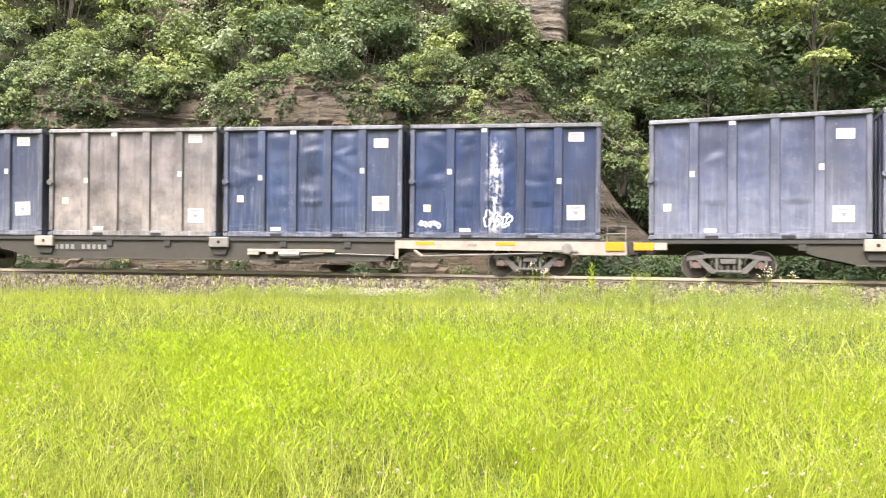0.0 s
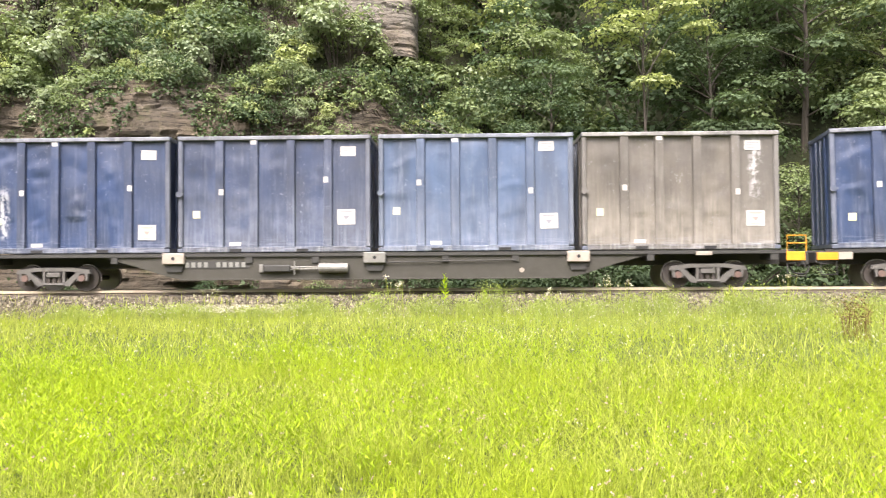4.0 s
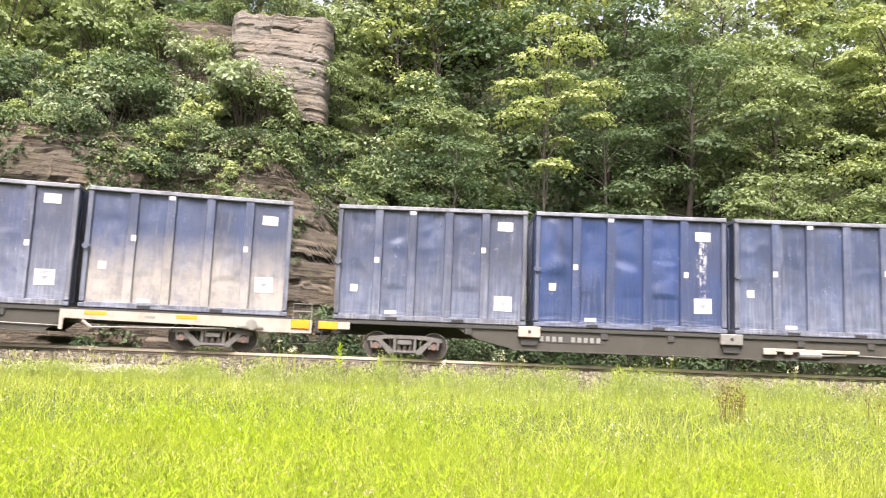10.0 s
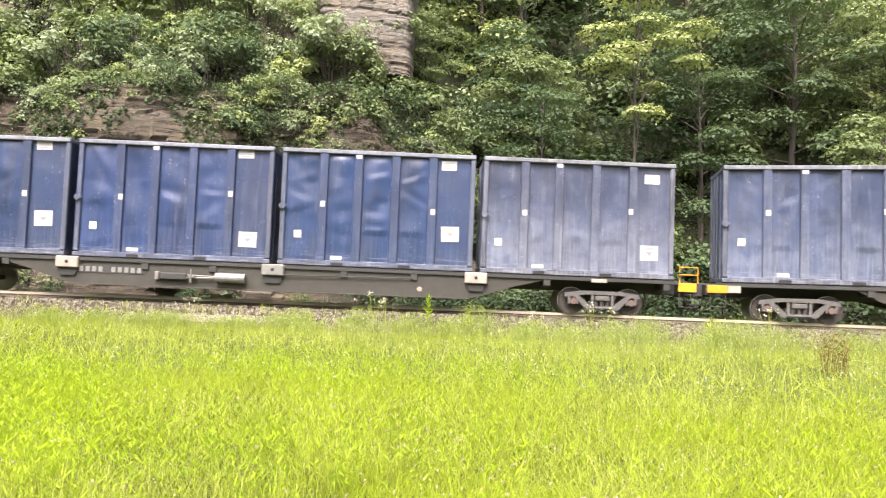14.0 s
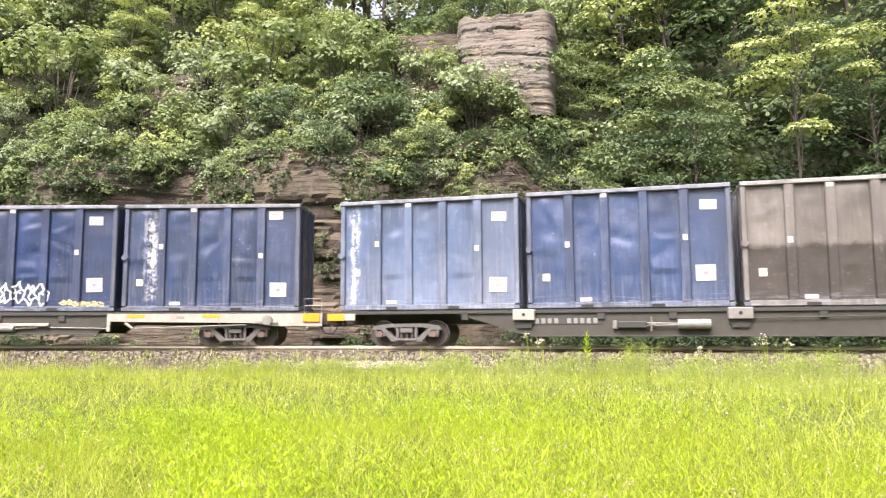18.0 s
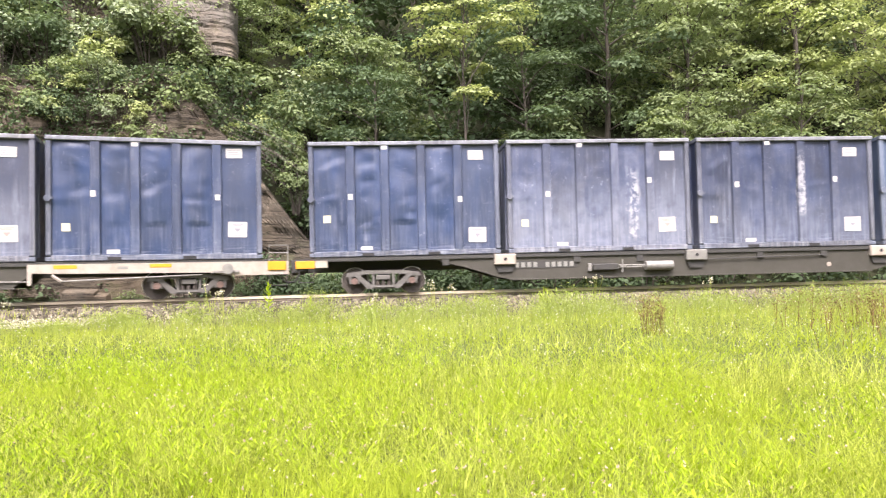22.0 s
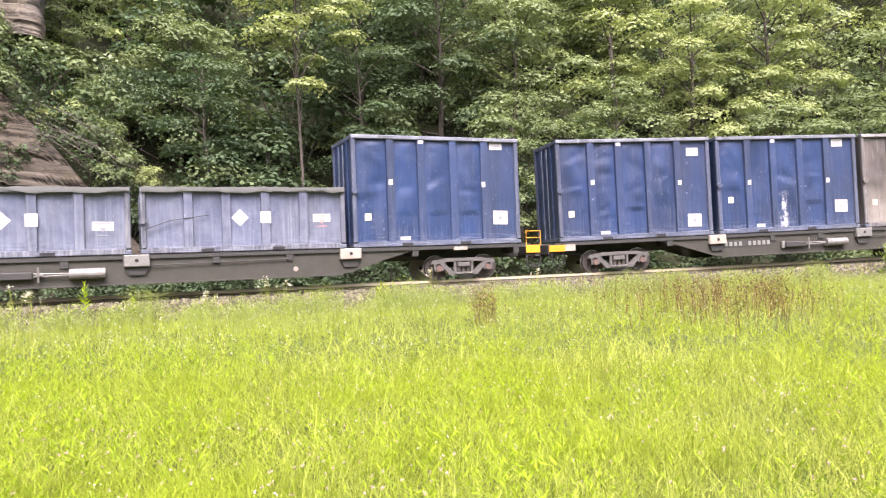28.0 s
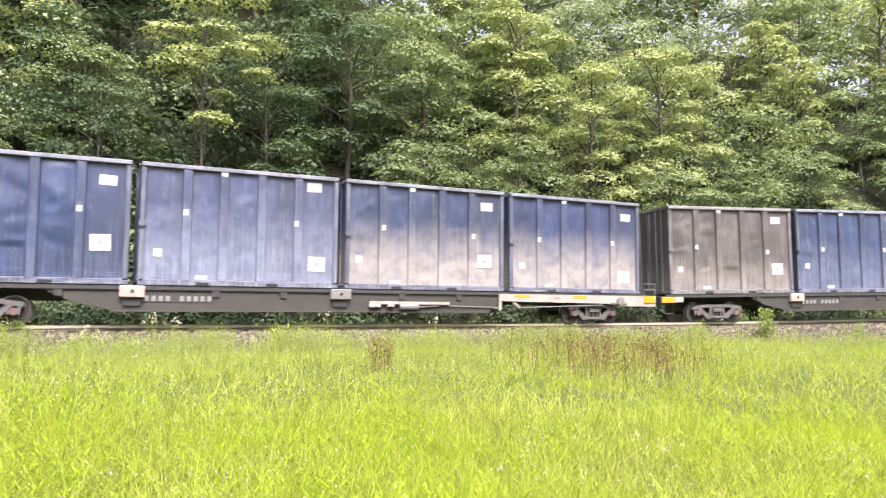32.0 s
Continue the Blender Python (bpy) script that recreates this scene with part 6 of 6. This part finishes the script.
        add("brake_arm", rod([(19.5, -1.22, 0.62), (19.25, -1.22, 0.80)], 0.05, 6), M_CREAM)
        add("brake_bar", block(13.6, 16.6, -1.26, -1.17, 0.70, 0.80, 0.01), M_CREAM, "cream brake beam")
        add("brake_foot", block(13.6, 14.0, -1.27, -1.17, 0.60, 0.70, 0.01), M_CREAM)
        add("brake_clamp", block(14.25, 14.5, -1.28, -1.17, 0.62, 0.72, 0.01), M_CREAM)
        bm = rod([(14.7, -1.2, 0.62), (15.4, -1.2, 0.62)], 0.11, 10)
        rod([(15.4, -1.2, 0.62), (16.2, -1.2, 0.66)], 0.03, 6, bm)
        add("brake_cylinder", bm, M_STEEL)
        add("brake_rod", rod([(16.6, -1.18, 0.66), (18.6, -1.18, 0.62)], 0.018, 6), M_STEEL)
    else:
        bm = rod([(10.85, -1.26, 0.70), (10.93, -1.26, 0.70), (11.68, -1.26, 0.70), (11.76, -1.26, 0.70)], 0.15, 14)
        for x in (11.0, 11.55):
            rod([(x, -1.26, 0.70), (x + 0.04, -1.26, 0.70)], 0.16, 14, bm)
        add("air_tank", bm, M_STEEL, "dull grey air reservoir")
        bm = rod([(9.95, -1.24, 0.74), (10.4, -1.25, 0.73), (10.85, -1.26, 0.72)], 0.022, 6)
        rod([(9.95, -1.26, 0.66), (10.85, -1.26, 0.68)], 0.018, 6, bm)
        add("brake_pipe", bm, M_STEEL)
        add("brake_valve", block(9.1, 9.95, -1.3, -1.15, 0.58, 0.80, 0.03), M_DARK)
        add("brake_lever", rod([(10.08, -1.3, 0.50), (10.08, -1.3, 0.93)], 0.026, 6), M_STEEL)
        add("brake_bracket", block(8.95, 9.08, -1.26, -1.15, 0.56, 0.82, 0.02), M_STEEL)
        add("brake_bracket", block(10.0, 10.2, -1.3, -1.2, 0.66, 0.76, 0.015), M_STEEL)
        add("brake_rod", rod([(12.5, -1.22, 0.86), (17.0, -1.2, 0.92)], 0.018, 6), M_DARK)
        add("placard_box", block(22.6, 23.1, -1.22, -1.16, 1.02, 1.14, 0.01), M_CREAM)
        add("washout_plug", rod([(17.2, -1.16, 0.6), (17.2, -1.13, 0.6)], 0.08, 10), M_CREAM)
    # the car's number, as plain bars on a dark ground
    add("number_board", block(6.5, 8.6, -1.153, -1.14, 0.70, 0.94, 0.004), M_DARK)
    for i in range(10):
        if i != 4:
            add("number_bar", block(6.57 + i * 0.2, 6.69 + i * 0.2, -1.160, -1.152, 0.74, 0.90, 0), M_STENCIL)
    return out


CAR_MESH = {k: car_meshes(k) for k in "ab"}


def flatcar(kind):
    car = new("rail_flatcar")
    for name, me, label in CAR_MESH[kind]:
        part(name, me, None, car, label)
    for x in X_BOGIE:
        add_bogie(car, x)
    words = "container flatcar with a straight sill and cream end frame" if kind == "a" else "container flatcar with a deep-bellied grey-green side sill"
    return tagged(car, words, "rail car", "cars of the train")


def skin_y(x):
    """The side's surface at x: proud on a rib, deeper in the fields."""
    near = min(abs(x - r) for r in RIBS)
    return FRONT - 0.016 if near < 0.135 else FRONT + DEEP_IN - 0.02


def daub(root, name, strokes, mat, width=0.05, label=""):
    """Sprayed or scraped marks on a side, as flat strokes just proud of it."""
    bm = bmesh.new()
    for line in strokes:
        fine = []
        for (x0, z0), (x1, z1) in zip(line, line[1:]):
            k = max(1, int(math.hypot(x1 - x0, z1 - z0) / 0.06))
            fine += [(x0 + (x1 - x0) * i / k, z0 + (z1 - z0) * i / k) for i in range(k)]
        fine.append(line[-1])
        prev = None
        for i, (x, z) in enumerate(fine):
            a, b = fine[max(0, i - 1)], fine[min(len(fine) - 1, i + 1)]
            d = Vector((b[0] - a[0], b[1] - a[1]))
            d = d.normalized() if d.length > 1e-5 else Vector((1, 0))
            u, v = -d.y * width / 2, d.x * width / 2
            y = skin_y(x)
            pair = [bm.verts.new((x - u, y, z - v)), bm.verts.new((x + u, y, z + v))]
            if prev:
                bm.faces.new((prev[0], pair[0], pair[1], prev[1]))
            prev = pair
    part(name, bm, mat, root, label)


def wild(rng, x0, x1, z0, z1, letters):
    """Looping bubbles without meaning, like sprayed lettering."""
    lines = []
    w = (x1 - x0) / letters
    for i in range(letters):
        cx, cz, hz = x0 + w * (i + 0.5), (z0 + z1) / 2 + rng.uniform(-0.04, 0.04), (z1 - z0) / 2
        p, q = rng.uniform(0, 6), rng.choice((2, 3))
        rim = [(cx + w * (0.44 + 0.16 * math.sin(q * a + p) + 0.10 * math.sin((q + 3) * a + p * 3)) * math.cos(a), cz + hz * (0.85 + 0.2 * math.sin(q * a + p * 2) + 0.12 * math.sin(5 * a + p)) * math.sin(a)) for a in (j * 2 * math.pi / 26 for j in range(27))]
        lines.append(rim)
        tilt = rng.uniform(-0.3, 0.3)
        lines.append([(cx + w * (tilt * f - 0.12 * math.sin(f * 4 + p)), cz + hz * 0.6 * f) for f in (-1, -0.5, 0, 0.5, 1)])
        if i % 2:
            lines.append([(cx - w * 0.2, cz), (cx + w * 0.1, cz + 0.04), (cx + w * 0.25, cz - 0.03)])
    return lines


SPEED, START = 11.08, 1.08


def drift(t):
    """How far the train runs off its even speed, in metres."""
    u = t / 16 - 1
    return -0.674 + t * (0.2309 + t * (-0.01967 + t * (6.653e-4 - t * 8.119e-6))) + 0.188 + u * (-0.058 + u * (0.048 + u * 0.153))


TRAIN = []


def build_train():
    for n, (kind, loads) in enumerate(CARS):
        car = flatcar(kind)
        boxes = []
        for i, word in enumerate(loads.split()):
            low = word == "low"
            box = container("slate" if low else word, n * 4 + i + 1, low)
            boxes.append(box)
        TRAIN.append((car, boxes, START + (n - 1) * CAR))
    rng = random.Random(2)
    daub(TRAIN[0][1][3], "spray_lettering", wild(rng, 2.4, 3.3, 0.35, 0.85, 3), M_SPRAY, 0.05)
    daub(TRAIN[0][1][3], "spray_lettering", wild(rng, 0.3, 1.0, 0.35, 0.55, 5), M_SPRAY, 0.03)
    daub(TRAIN[7][1][2], "spray_lettering", wild(rng, 0.35, 3.75, 0.24, 0.98, 8), M_SPRAY, 0.06, "bold white sprayed lettering")
    daub(TRAIN[7][1][2], "spray_lettering", wild(rng, 4.2, 5.7, 0.19, 0.36, 7), M_SPRAY_Y, 0.035)
    daub(TRAIN[7][1][1], "spray_lettering", wild(rng, 1.3, 3.2, 0.3, 0.8, 7), M_SPRAY, 0.024, "thin white sprayed lettering")
    daub(TRAIN[7][1][1], "spray_mark", [[(5.42, 0.2), (5.55, 0.34), (5.68, 0.3)], [(5.46, 0.18), (5.66, 0.2)]], M_YELLOW, 0.09, "yellow sprayed blot")


build_train()


def car_pose(s):
    """A car whose first load begins at s: its two bogies stand on the curve."""
    a, b = track(s + X_BOGIE[0]), track(s + X_BOGIE[1])
    turn = math.atan2(b[1] - a[1], b[0] - a[0])
    span = X_BOGIE[1] - X_BOGIE[0]
    f = X_BOGIE[0] / span
    x, y = a[0] - (b[0] - a[0]) * f, a[1] - (b[1] - a[1]) * f
    za, zb = float(rise(s + X_BOGIE[0])), float(rise(s + X_BOGIE[1]))
    climb = math.degrees(math.atan2(zb - za, span))
    return pose(x, y, za - (zb - za) * f, math.degrees(LEAN), -climb, math.degrees(turn))


def motions():
    """The train rolls past at an even speed, and its wheels turn."""
    for car, boxes, s0 in TRAIN:
        poses = [(t, car_pose(s0 - SPEED * t + drift(t))) for t in range(33)]
        walk(car, poses)
        for i, box in enumerate(boxes):
            seat = pose(PITCH * i, 0, C_BASE)
            walk(box, [(t, m @ seat) for t, m in poses])
    step = math.degrees(SPEED / FPS / 0.42)
    for w in WHEELS:
        x, y, z = w.matrix_basis.translation
        walk(w, [(k / FPS, pose(x, y, z, 0, -step * k % 360, 0)) for k in range(961)])


motions()
